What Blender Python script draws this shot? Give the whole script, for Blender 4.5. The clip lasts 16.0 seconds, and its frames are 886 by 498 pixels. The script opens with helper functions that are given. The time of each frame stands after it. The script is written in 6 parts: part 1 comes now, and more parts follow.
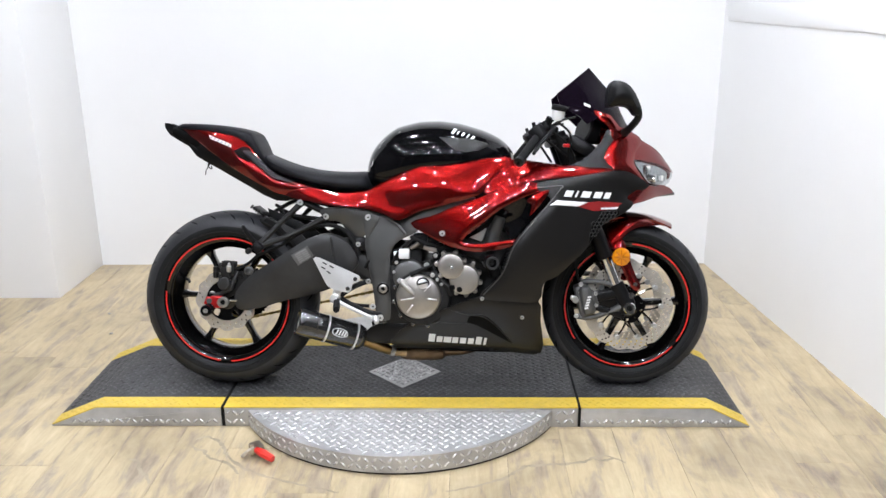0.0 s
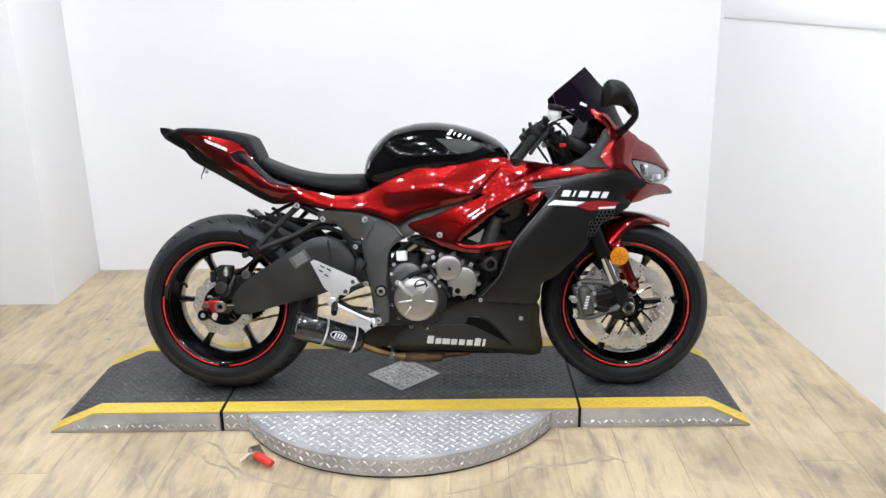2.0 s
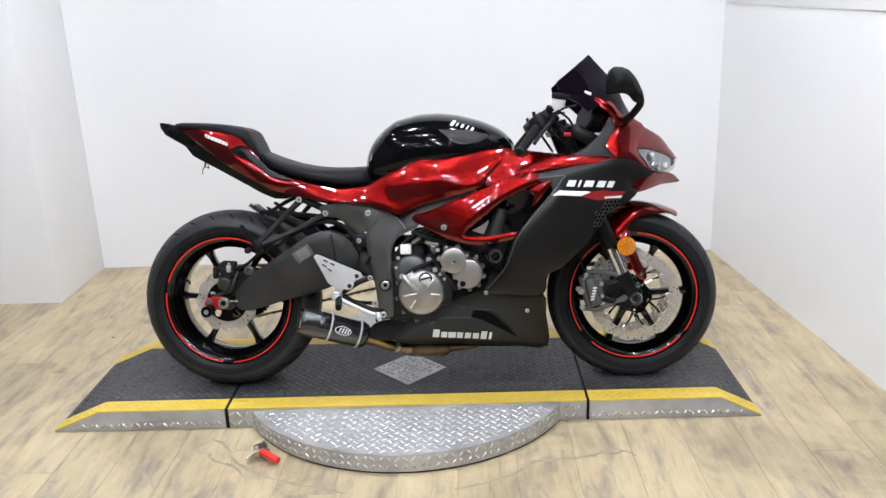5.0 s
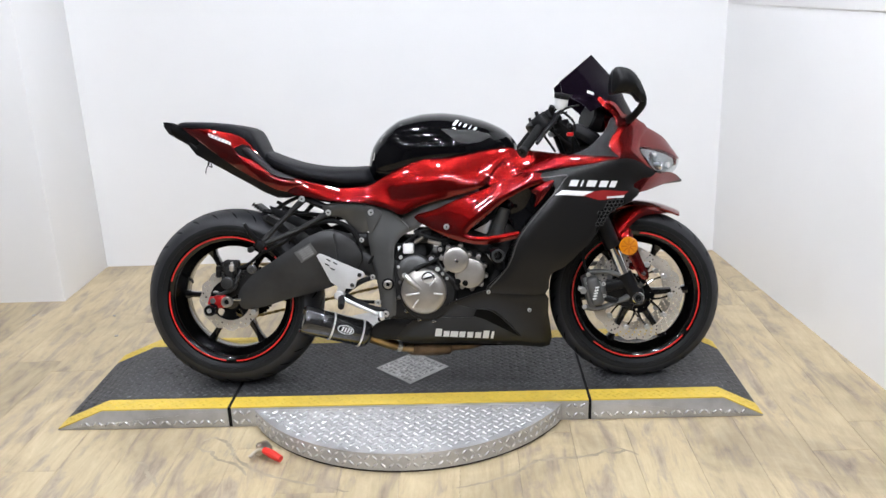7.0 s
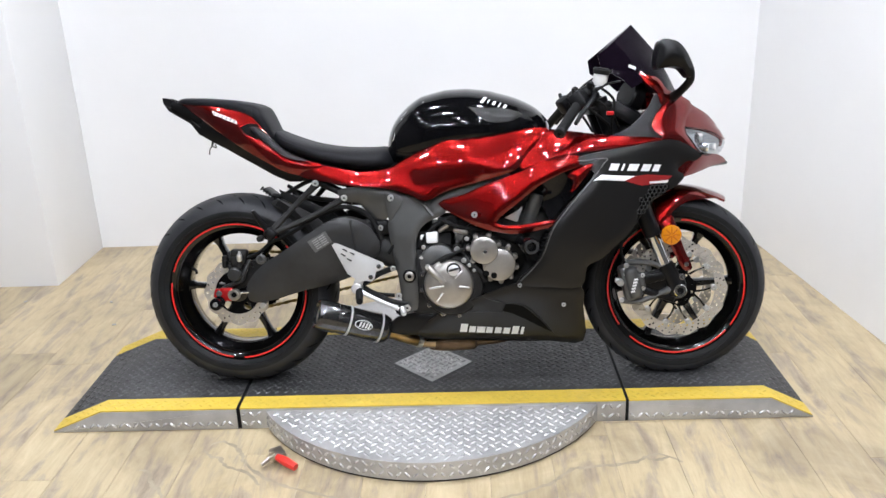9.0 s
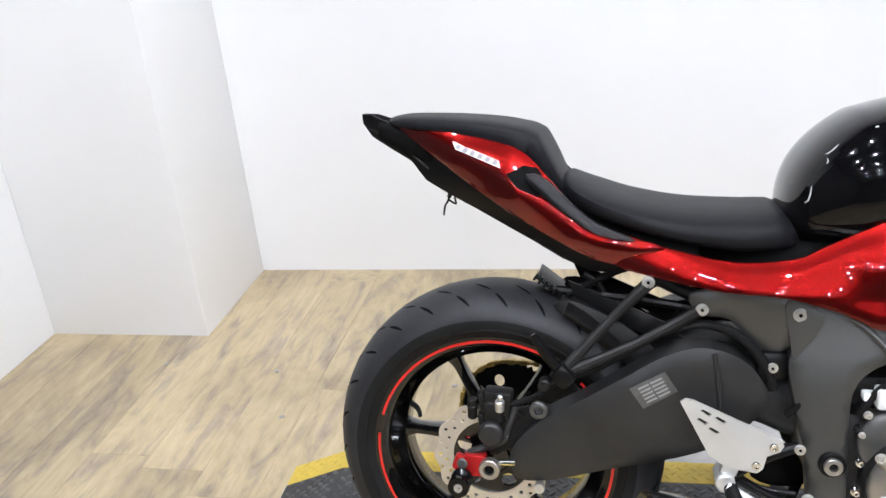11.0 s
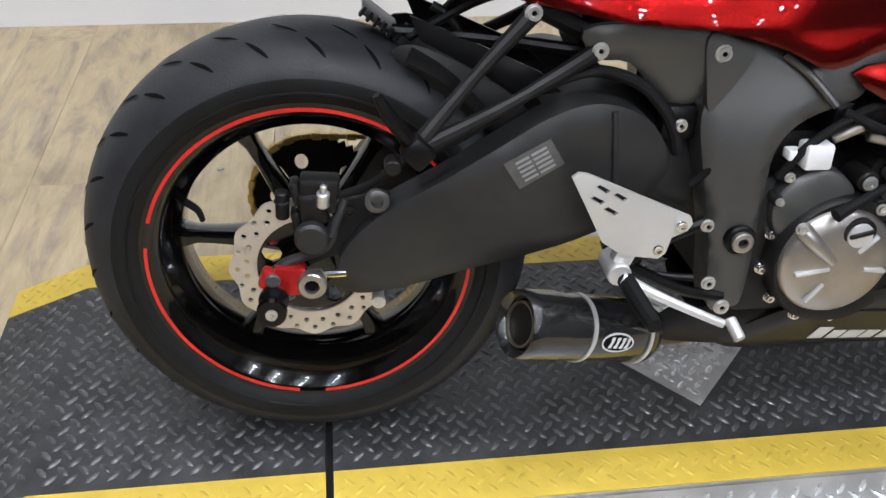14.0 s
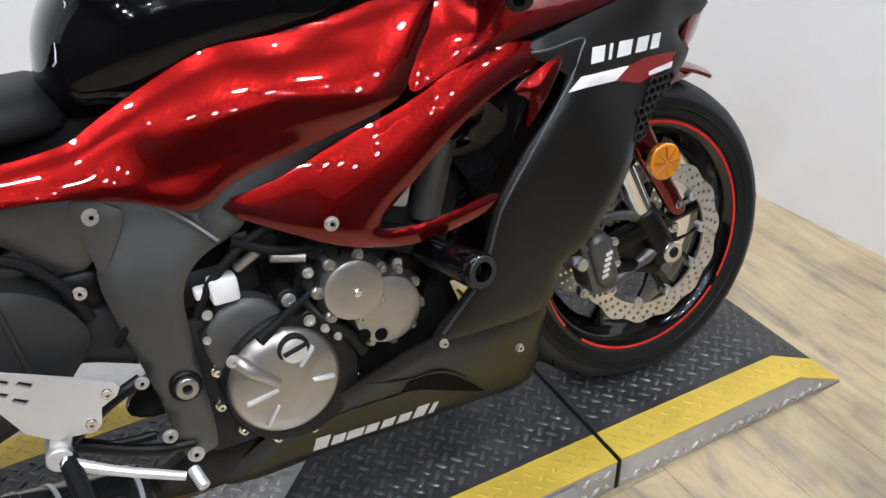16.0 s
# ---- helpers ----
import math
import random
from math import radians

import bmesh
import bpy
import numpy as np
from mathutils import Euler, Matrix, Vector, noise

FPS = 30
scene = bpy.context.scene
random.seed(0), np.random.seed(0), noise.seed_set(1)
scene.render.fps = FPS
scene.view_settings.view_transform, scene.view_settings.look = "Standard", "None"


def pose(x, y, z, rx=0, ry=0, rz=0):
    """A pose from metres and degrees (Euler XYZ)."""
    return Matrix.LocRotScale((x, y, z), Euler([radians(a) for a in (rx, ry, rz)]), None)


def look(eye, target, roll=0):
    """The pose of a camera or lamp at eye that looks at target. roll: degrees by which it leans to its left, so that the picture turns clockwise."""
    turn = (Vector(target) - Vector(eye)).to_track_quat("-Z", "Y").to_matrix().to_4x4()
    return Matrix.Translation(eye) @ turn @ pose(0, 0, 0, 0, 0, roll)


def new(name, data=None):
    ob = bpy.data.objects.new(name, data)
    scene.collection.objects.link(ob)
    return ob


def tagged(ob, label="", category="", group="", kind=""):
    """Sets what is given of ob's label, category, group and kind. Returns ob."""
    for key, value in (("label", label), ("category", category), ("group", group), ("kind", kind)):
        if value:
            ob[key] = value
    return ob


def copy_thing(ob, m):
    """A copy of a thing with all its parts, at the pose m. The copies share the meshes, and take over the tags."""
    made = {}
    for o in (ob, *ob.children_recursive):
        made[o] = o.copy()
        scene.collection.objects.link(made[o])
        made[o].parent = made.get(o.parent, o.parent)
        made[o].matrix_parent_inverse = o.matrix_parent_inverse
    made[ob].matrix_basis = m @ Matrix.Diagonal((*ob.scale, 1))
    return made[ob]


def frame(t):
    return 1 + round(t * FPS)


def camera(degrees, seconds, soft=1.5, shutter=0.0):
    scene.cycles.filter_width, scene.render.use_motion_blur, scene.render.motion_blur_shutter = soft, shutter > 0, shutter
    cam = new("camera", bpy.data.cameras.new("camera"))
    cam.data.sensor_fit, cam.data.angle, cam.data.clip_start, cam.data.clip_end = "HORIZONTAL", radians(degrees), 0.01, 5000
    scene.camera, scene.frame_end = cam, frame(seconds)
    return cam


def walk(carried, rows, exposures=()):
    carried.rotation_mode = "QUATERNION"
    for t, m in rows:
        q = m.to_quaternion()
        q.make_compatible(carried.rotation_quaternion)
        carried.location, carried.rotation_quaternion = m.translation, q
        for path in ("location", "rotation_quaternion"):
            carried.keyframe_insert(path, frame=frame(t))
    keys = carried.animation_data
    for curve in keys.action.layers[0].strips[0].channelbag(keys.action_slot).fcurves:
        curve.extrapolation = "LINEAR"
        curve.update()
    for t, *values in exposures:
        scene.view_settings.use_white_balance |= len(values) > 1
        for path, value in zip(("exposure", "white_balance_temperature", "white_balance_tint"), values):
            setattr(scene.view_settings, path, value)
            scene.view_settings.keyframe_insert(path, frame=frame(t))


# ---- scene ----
cam = camera(55.6, 16.0)
PATH = [
    (0, (0.253, -0.226, 1.435), (0.204, 1.684, 0.845), -0.6),
    (0.5, (0.253, -0.232, 1.433), (0.201, 1.679, 0.845), -0.8),
    (1, (0.252, -0.229, 1.434), (0.19, 1.683, 0.851), -0.9),
    (1.5, (0.256, -0.223, 1.433), (0.199, 1.691, 0.855), -1.1),
    (2, (0.258, -0.215, 1.435), (0.211, 1.696, 0.846), -1.3),
    (2.5, (0.259, -0.208, 1.434), (0.209, 1.704, 0.85), -1.4),
    (3, (0.26, -0.198, 1.428), (0.199, 1.71, 0.832), -1.6),
    (3.5, (0.259, -0.19, 1.427), (0.191, 1.718, 0.832), -1.9),
    (4, (0.263, -0.179, 1.424), (0.2, 1.728, 0.825), -2.3),
    (6.5, (0.262, -0.19, 1.426), (0.201, 1.715, 0.819), -2.2),
    (7, (0.26, -0.189, 1.426), (0.194, 1.716, 0.82), -2.2),
    (7.5, (0.257, -0.185, 1.432), (0.19, 1.721, 0.832), -2.1),
    (8, (0.258, -0.171, 1.428), (0.188, 1.734, 0.822), -2.1),
    (8.2, (0.262, -0.159, 1.429), (0.199, 1.744, 0.815), -1.6),
    (10.3, (-0.204, 0.812, 1.389), (-0.298, 2.646, 0.597), -4.8),
    (10.5, (-0.25, 0.96, 1.377), (-0.443, 2.786, 0.583), -5.2),
    (11, (-0.36, 1.289, 1.379), (-0.758, 3.075, 0.57), -5.6),
    (11.5, (-0.492, 1.545, 1.371), (-0.636, 3.362, 0.546), -4.7),
    (12, (-0.558, 1.684, 1.354), (-0.616, 3.448, 0.413), -2.9),
    (12.5, (-0.558, 1.721, 1.274), (-0.556, 3.382, 0.16), -0.1),
    (13, (-0.561, 1.7, 1.219), (-0.521, 3.28, -0.007), 1.5),
    (13.5, (-0.559, 1.674, 1.173), (-0.497, 3.18, -0.142), 1.9),
    (14, (-0.528, 1.66, 1.157), (-0.309, 3.172, -0.134), 2.3),
    (14.5, (-0.482, 1.647, 1.156), (-0.067, 3.114, -0.139), 1.1),
    (15, (-0.428, 1.633, 1.156), (0.293, 3.004, -0.109), 3.9),
    (15.2, (-0.407, 1.634, 1.158), (0.399, 2.991, -0.071), 3.6),
    (15.5, (-0.319, 1.617, 1.177), (0.473, 3.0, -0.032), -0.2),
    (16, (-0.098, 1.575, 1.203), (0.673, 3.06, 0.108), -1.4),
]
EXPOSURE = [(0.0, 0.15), (2.0, 0.11), (3.5, 0.0), (7.0, 0.02), (8.2, 0.08), (10.3, 0.18), (11.5, 0.22), (12.5, 0.10), (13.5, -0.04), (14.5, -0.12), (15.5, -0.05), (16.0, -0.16)]
walk(cam, [(t, look(eye, target, roll)) for t, eye, target, roll in PATH], EXPOSURE)

from mathutils.geometry import delaunay_2d_cdt

# ---- light ----
world = bpy.data.worlds.new("world")
world.use_nodes = True
world.node_tree.nodes["Background"].inputs[0].default_value = (0.9, 0.95, 1.0, 1)
world.node_tree.nodes["Background"].inputs[1].default_value = 0.05
scene.world = world
LAMP_GLOW = 680.0


# ---- materials ----
def principled(name, colour, rough=0.5, metal=0.0, coat=0.0, coat_rough=0.03, gloss=0.5):
    m = bpy.data.materials.new(name)
    m.use_nodes = True
    b = m.node_tree.nodes["Principled BSDF"]
    b.inputs["Base Color"].default_value = (*colour, 1)
    b.inputs["Roughness"].default_value = rough
    b.inputs["Metallic"].default_value = metal
    b.inputs["Specular IOR Level"].default_value = gloss
    b.inputs["Coat Weight"].default_value = coat
    b.inputs["Coat Roughness"].default_value = coat_rough
    return m


def node(m, kind, **values):
    n = m.node_tree.nodes.new(kind)
    for key, value in values.items():
        n.inputs[key].default_value = value
    return n


def link(m, a, b):
    m.node_tree.links.new(a, b)


def coords(m, scale=(1, 1, 1)):
    c = m.node_tree.nodes.new("ShaderNodeTexCoord")
    p = m.node_tree.nodes.new("ShaderNodeMapping")
    p.inputs["Scale"].default_value = scale
    link(m, c.outputs["Object"], p.inputs["Vector"])
    return p.outputs["Vector"]


def ramp(m, source, stops):
    r = m.node_tree.nodes.new("ShaderNodeValToRGB")
    e = r.color_ramp.elements
    while len(e) < len(stops):
        e.new(0.5)
    for k, (at, colour) in zip(e, stops):
        k.position, k.color = at, (*colour, 1)
    link(m, source, r.inputs["Fac"])
    return r.outputs["Color"]


def worn(m, colour, scale=6.0, spread=0.35, fine=120.0, bump=0.05, rough=None, stretch=(1, 1, 1)):
    """Two scales of variation in tone, gloss and relief."""
    b = m.node_tree.nodes["Principled BSDF"]
    at = coords(m, stretch)
    big = node(m, "ShaderNodeTexNoise", Scale=scale, Detail=6.0, Roughness=0.6)
    small = node(m, "ShaderNodeTexNoise", Scale=fine, Detail=3.0)
    link(m, at, big.inputs["Vector"]), link(m, at, small.inputs["Vector"])
    low, high = [[c * f for c in colour] for f in (1 - spread, 1 + spread)]
    link(m, ramp(m, big.outputs["Fac"], [(0.3, low), (0.7, high)]), b.inputs["Base Color"])
    if rough:
        r = m.node_tree.nodes.new("ShaderNodeMapRange")
        r.inputs["To Min"].default_value, r.inputs["To Max"].default_value = rough
        link(m, big.outputs["Fac"], r.inputs["Value"]), link(m, r.outputs["Result"], b.inputs["Roughness"])
    if bump:
        n = node(m, "ShaderNodeBump", Strength=bump, Distance=0.002)
        link(m, small.outputs["Fac"], n.inputs["Height"]), link(m, n.outputs["Normal"], b.inputs["Normal"])
    return m


def candy(name, colour):
    m = principled(name, colour, 0.27, 0.95, 1.0, 0.010)
    b = m.node_tree.nodes["Principled BSDF"]
    flake = node(m, "ShaderNodeTexVoronoi", Scale=1400.0)
    link(m, coords(m), flake.inputs["Vector"])
    link(m, ramp(m, flake.outputs["Color"], [(0.2, [c * 0.75 for c in colour]), (0.8, [c * 1.25 for c in colour])]), b.inputs["Base Color"])
    return m


RED = candy("candy_red", (0.165, 0.0029, 0.0026))
GLOSS = principled("gloss_black", (0.0025, 0.0025, 0.003), 0.10, 0.0, 0.35, 0.015, 0.12)
FAIRING = worn(principled("satin_graphite", (0.02, 0.02, 0.02), 0.38, 0.15, gloss=0.34), (0.009, 0.0086, 0.0082), 3.0, 0.12, 900.0, 0.02, (0.28, 0.37))
PLASTIC = worn(principled("black_plastic", (0.015, 0.015, 0.016), 0.45, gloss=0.24), (0.0030, 0.0030, 0.0034), 8.0, 0.25, 500.0, 0.08, (0.28, 0.50))
FRAME = worn(principled("grey_frame_paint", (0.07, 0.07, 0.07), 0.45, 0.75, gloss=0.4), (0.104, 0.104, 0.102), 6.0, 0.1, 700.0, 0.03, (0.38, 0.48))
ARM = worn(principled("dark_arm_paint", (0.035, 0.035, 0.035), 0.45, 0.65, gloss=0.3), (0.050, 0.050, 0.050), 7.0, 0.2, 600.0, 0.04, (0.4, 0.55))
RUBBER = worn(principled("tyre_rubber", (0.03, 0.03, 0.032), 0.7, gloss=0.18), (0.010, 0.0105, 0.011), 9.0, 0.3, 260.0, 0.12, (0.42, 0.6))
# Paler, bluish rubber: the sheen on the tread is put into its colour.
TREADSHEEN = worn(principled("sheen_tread", (0.03, 0.03, 0.032), 0.7, gloss=0.35), (0.020, 0.0205, 0.023), 14.0, 0.35, 320.0, 0.25, (0.42, 0.62))
FOIL = worn(principled("dull_foil", (0.3, 0.3, 0.3), 0.5, 0.4), (0.115, 0.115, 0.112), 60.0, 0.25, 300.0, 0.0)
SOFT = worn(principled("soft_rubber", (0.012, 0.012, 0.012), 0.65, gloss=0.14), (0.008, 0.008, 0.008), 20.0, 0.3, 600.0, 0.2)
VINYL = worn(principled("seat_vinyl", (0.022, 0.022, 0.024), 0.48, gloss=0.12), (0.009, 0.009, 0.0105), 7.0, 0.15, 900.0, 0.15, (0.4, 0.52))
RIM = principled("rim_black", (0.0015, 0.0015, 0.0015), 0.12, 0.0, 0.6, 0.02, 0.3)
CALIPER = worn(principled("caliper_grey", (0.1, 0.1, 0.1), 0.45, 0.6), (0.11, 0.11, 0.108), 14.0, 0.2, 300.0, 0.05, (0.35, 0.5))
STRIPE2 = principled("red_print", (0.22, 0.008, 0.008), 0.4)
STRIPE = principled("rim_red", (0.64, 0.013, 0.010), 0.35, 0.0, 0.5)
CASE = worn(principled("engine_cover", (0.30, 0.28, 0.25), 0.38, 0.9), (0.42, 0.40, 0.37), 16.0, 0.12, 500.0, 0.06, (0.28, 0.42))
BLOCK = worn(principled("engine_block", (0.05, 0.05, 0.05), 0.5, 0.6, gloss=0.4), (0.018, 0.0175, 0.017), 18.0, 0.4, 300.0, 0.1)
STEEL = worn(principled("disc_steel", (0.62, 0.55, 0.45), 0.3, 1.0), (0.60, 0.54, 0.46), 10.0, 0.1, 700.0, 0.03, (0.25, 0.38))
DISC = worn(principled("bright_disc_steel", (0.7, 0.66, 0.6), 0.3, 0.8), (0.68, 0.64, 0.58), 10.0, 0.1, 700.0, 0.03, (0.28, 0.42))
STEELBOLT = worn(principled("zinc_bolt", (0.55, 0.55, 0.54), 0.35, 0.85), (0.64, 0.64, 0.63), 40.0, 0.15, 300.0, 0.0, (0.25, 0.4))
CHROME = principled("chrome", (0.8, 0.8, 0.8), 0.12, 1.0)
ALU = worn(principled("brushed_aluminium", (0.75, 0.75, 0.74), 0.38, 0.6), (0.68, 0.68, 0.67), 12.0, 0.06, 500.0, 0.04, (0.32, 0.45))
GOLD = worn(principled("gold_chain", (0.5, 0.36, 0.12), 0.35, 1.0), (0.5, 0.36, 0.13), 60.0, 0.3, 400.0, 0.0)
PIPE = worn(principled("tinted_pipe", (0.42, 0.29, 0.15), 0.3, 1.0), (0.42, 0.30, 0.16), 12.0, 0.3, 300.0, 0.0, (0.2, 0.4))
RUSTY = worn(principled("brown_steel", (0.2, 0.13, 0.08), 0.45, 0.7), (0.20, 0.135, 0.085), 18.0, 0.35, 260.0, 0.05, (0.35, 0.55))
ANODRED = principled("anodised_red", (0.55, 0.02, 0.02), 0.3, 0.6)
WHITE = worn(principled("white_print", (0.75, 0.75, 0.74), 0.45), (0.74, 0.74, 0.73), 30.0, 0.05, 300.0, 0.0)
GREYPRINT = principled("grey_print", (0.28, 0.28, 0.28), 0.5)
AMBERDEEP = principled("amber_facet", (0.40, 0.10, 0.002), 0.2, 0.0, 1.0)
AMBER = principled("amber_reflector", (0.62, 0.21, 0.004), 0.15, 0.0, 1.0)
DARK = principled("deep_black", (0.004, 0.004, 0.004), 0.7, gloss=0.06)
WALL = worn(principled("white_wall_paint", (0.8, 0.8, 0.8), 0.55), (0.82, 0.82, 0.815), 1.2, 0.02, 160.0, 0.03, (0.45, 0.6))
CEIL = worn(principled("dark_ceiling", (0.1, 0.1, 0.1), 0.8), (0.03, 0.03, 0.03), 2.0, 0.1, 100.0, 0.0)
UNSEEN = worn(principled("unseen_dark_wall", (0.1, 0.1, 0.1), 0.7), (0.06, 0.06, 0.06), 1.0, 0.2, 60.0, 0.0)
YELLOW = worn(principled("yellow_paint", (0.72, 0.48, 0.03), 0.45), (0.66, 0.47, 0.065), 22.0, 0.10, 200.0, 0.1, (0.35, 0.6))
TREAD = worn(principled("dark_tread_paint", (0.045, 0.045, 0.048), 0.45, 0.3, gloss=0.6), (0.050, 0.050, 0.051), 16.0, 0.45, 260.0, 0.35, (0.35, 0.6))
# Paler than the deck paint: highlights on the raised marks, put into the colour.
TREADLIT = worn(principled("highlit_tread", (0.10, 0.10, 0.11), 0.35, 0.6), (0.115, 0.115, 0.117), 30.0, 0.5, 220.0, 0.1, (0.28, 0.5))
SILVER = worn(principled("silver_tread_plate", (0.55, 0.54, 0.52), 0.4, 0.45), (0.46, 0.455, 0.445), 8.0, 0.22, 260.0, 0.06, (0.3, 0.5))
# Brighter copy of the silver plate; paints the white highlights on its bumps.
SILVERLIT = worn(principled("highlit_silver_bump", (0.75, 0.74, 0.72), 0.25, 0.5), (0.68, 0.675, 0.665), 40.0, 0.1, 260.0, 0.0, (0.18, 0.35))
YELLOWWORN = worn(principled("worn_yellow_bump", (0.6, 0.42, 0.05), 0.4), (0.62, 0.44, 0.062), 60.0, 0.2, 220.0, 0.1, (0.45, 0.65))
REDGRIP = principled("red_grip", (0.7, 0.03, 0.02), 0.4)
LAMP = bpy.data.materials.new("lamp_glow")
LAMP.use_nodes = True
LAMP.node_tree.nodes["Principled BSDF"].inputs["Emission Color"].default_value = (0.93, 0.97, 1.075, 1)
LAMP.node_tree.nodes["Principled BSDF"].inputs["Emission Strength"].default_value = LAMP_GLOW


def weave_material():
    m = principled("carbon_weave", (0.012, 0.012, 0.012), 0.22, 0.5, 1.0, 0.015)
    b = m.node_tree.nodes["Principled BSDF"]
    c = node(m, "ShaderNodeTexChecker", Scale=400.0)
    c.inputs["Color1"].default_value, c.inputs["Color2"].default_value = (0.003, 0.003, 0.003, 1), (0.05, 0.05, 0.05, 1)
    link(m, coords(m), c.inputs["Vector"]), link(m, c.outputs["Color"], b.inputs["Base Color"])
    return m


def tinted(name, colour, rough=0.02, clear=0.6, coat=1.0, gloss=0.5):
    """A clear sheet: part of the light goes straight through, tinted; the rest is gloss."""
    m = principled(name, [c * 0.05 for c in colour], rough, 0.0, coat, 0.03, gloss)
    t = m.node_tree.nodes.new("ShaderNodeBsdfTransparent")
    t.inputs[0].default_value = (*colour, 1)
    x = m.node_tree.nodes.new("ShaderNodeMixShader")
    x.inputs[0].default_value = clear
    link(m, m.node_tree.nodes["Principled BSDF"].outputs[0], x.inputs[1]), link(m, t.outputs[0], x.inputs[2])
    link(m, x.outputs[0], m.node_tree.nodes["Material Output"].inputs[0])
    return m


CARBON = weave_material()
SCREEN = tinted("smoked_screen", (0.10, 0.06, 0.12), 0.05, 0.10, 0.0, 0.04)
LENS = tinted("clear_lens", (0.92, 0.94, 0.95), 0.02, 0.85)


def wood_material():
    m = principled("oak_vinyl_plank", (0.4, 0.3, 0.2), 0.45)
    b = m.node_tree.nodes["Principled BSDF"]
    info = m.node_tree.nodes.new("ShaderNodeObjectInfo")
    c = m.node_tree.nodes.new("ShaderNodeTexCoord")
    shift = m.node_tree.nodes.new("ShaderNodeVectorMath")
    shift.operation = "SCALE"
    shift.inputs[0].default_value = (37.0, 91.0, 13.0)
    link(m, info.outputs["Random"], shift.inputs["Scale"])
    add = m.node_tree.nodes.new("ShaderNodeVectorMath")
    link(m, c.outputs["Object"], add.inputs[0]), link(m, shift.outputs[0], add.inputs[1])
    p = m.node_tree.nodes.new("ShaderNodeMapping")
    p.inputs["Scale"].default_value = (6.5, 1.5, 1)
    link(m, add.outputs[0], p.inputs["Vector"])
    patch = node(m, "ShaderNodeTexNoise", Scale=2.7, Detail=6.0, Roughness=0.66, Distortion=0.5)
    q = m.node_tree.nodes.new("ShaderNodeMapping")
    q.inputs["Scale"].default_value = (46, 3.0, 1)
    link(m, add.outputs[0], q.inputs["Vector"])
    grain = node(m, "ShaderNodeTexNoise", Scale=1.6, Detail=5.0, Roughness=0.7)
    link(m, p.outputs[0], patch.inputs["Vector"]), link(m, q.outputs[0], grain.inputs["Vector"])
    tone = ramp(m, patch.outputs["Fac"], [(0.27, (0.24, 0.19, 0.142)), (0.40, (0.37, 0.305, 0.228)), (0.50, (0.475, 0.388, 0.245)), (0.74, (0.57, 0.483, 0.325))])
    streak = ramp(m, grain.outputs["Fac"], [(0.3, (0.80, 0.77, 0.74)), (0.6, (1, 1, 1))])
    mix = m.node_tree.nodes.new("ShaderNodeMix")
    mix.data_type, mix.blend_type = "RGBA", "MULTIPLY"
    mix.inputs["Factor"].default_value = 0.6
    link(m, tone, mix.inputs["A"]), link(m, streak, mix.inputs["B"])
    each = m.node_tree.nodes.new("ShaderNodeHueSaturation")
    r = m.node_tree.nodes.new("ShaderNodeMapRange")
    r.inputs["To Min"].default_value, r.inputs["To Max"].default_value = 0.88, 1.10
    link(m, info.outputs["Random"], r.inputs["Value"]), link(m, r.outputs["Result"], each.inputs["Value"])
    place = m.node_tree.nodes.new("ShaderNodeNewGeometry")
    smear = node(m, "ShaderNodeTexNoise", Scale=1.7, Detail=5.0, Roughness=0.65, Distortion=0.8)
    link(m, place.outputs["Position"], smear.inputs["Vector"])
    stain = m.node_tree.nodes.new("ShaderNodeMix")
    stain.data_type, stain.blend_type = "RGBA", "MULTIPLY"
    stain.inputs["Factor"].default_value = 1.0
    link(m, mix.outputs["Result"], stain.inputs["A"])
    link(m, ramp(m, smear.outputs["Fac"], [(0.34, (0.74, 0.72, 0.71)), (0.52, (1.02, 1.0, 0.96)), (0.7, (1.08, 1.08, 1.06))]), stain.inputs["B"])
    link(m, stain.outputs["Result"], each.inputs["Color"]), link(m, each.outputs["Color"], b.inputs["Base Color"])
    rough = m.node_tree.nodes.new("ShaderNodeMapRange")
    rough.inputs["To Min"].default_value, rough.inputs["To Max"].default_value = 0.32, 0.55
    link(m, grain.outputs["Fac"], rough.inputs["Value"]), link(m, rough.outputs["Result"], b.inputs["Roughness"])
    n = node(m, "ShaderNodeBump", Strength=0.15, Distance=0.001)
    link(m, grain.outputs["Fac"], n.inputs["Height"]), link(m, n.outputs["Normal"], b.inputs["Normal"])
    return m


WOOD = wood_material()


# ---- mesh helpers ----
def mesh_of(name, bm, material, sharp=35):
    bmesh.ops.recalc_face_normals(bm, faces=bm.faces)
    for f in bm.faces:
        f.smooth = True
    for e in bm.edges:
        if len(e.link_faces) == 2 and e.calc_face_angle(0) > radians(sharp):
            e.smooth = False
    me = bpy.data.meshes.new(name)
    bm.to_mesh(me)
    bm.free()
    me.materials.append(material)
    return me


def part(name, bm, material, parent=None, label="", sharp=35):
    ob = new(name, mesh_of(name, bm, material, sharp))
    ob.parent = parent
    return tagged(ob, label)


def thing(name, label, category, m=None, group=""):
    ob = new(name)
    ob.empty_display_size = 0.1
    if m is not None:
        ob.matrix_world = m
    return tagged(ob, label, category, group)


def mirrored(bm):
    other = bm.copy()
    for v in other.verts:
        v.co.y = -v.co.y
    bmesh.ops.reverse_faces(other, faces=other.faces)
    return other


def pair(name, bm, material, parent, label="", sharp=35):
    """The same part on the right and on the left of the middle plane."""
    other = mirrored(bm)
    return part(name, bm, material, parent, label, sharp), part(name, other, material, parent, label, sharp)


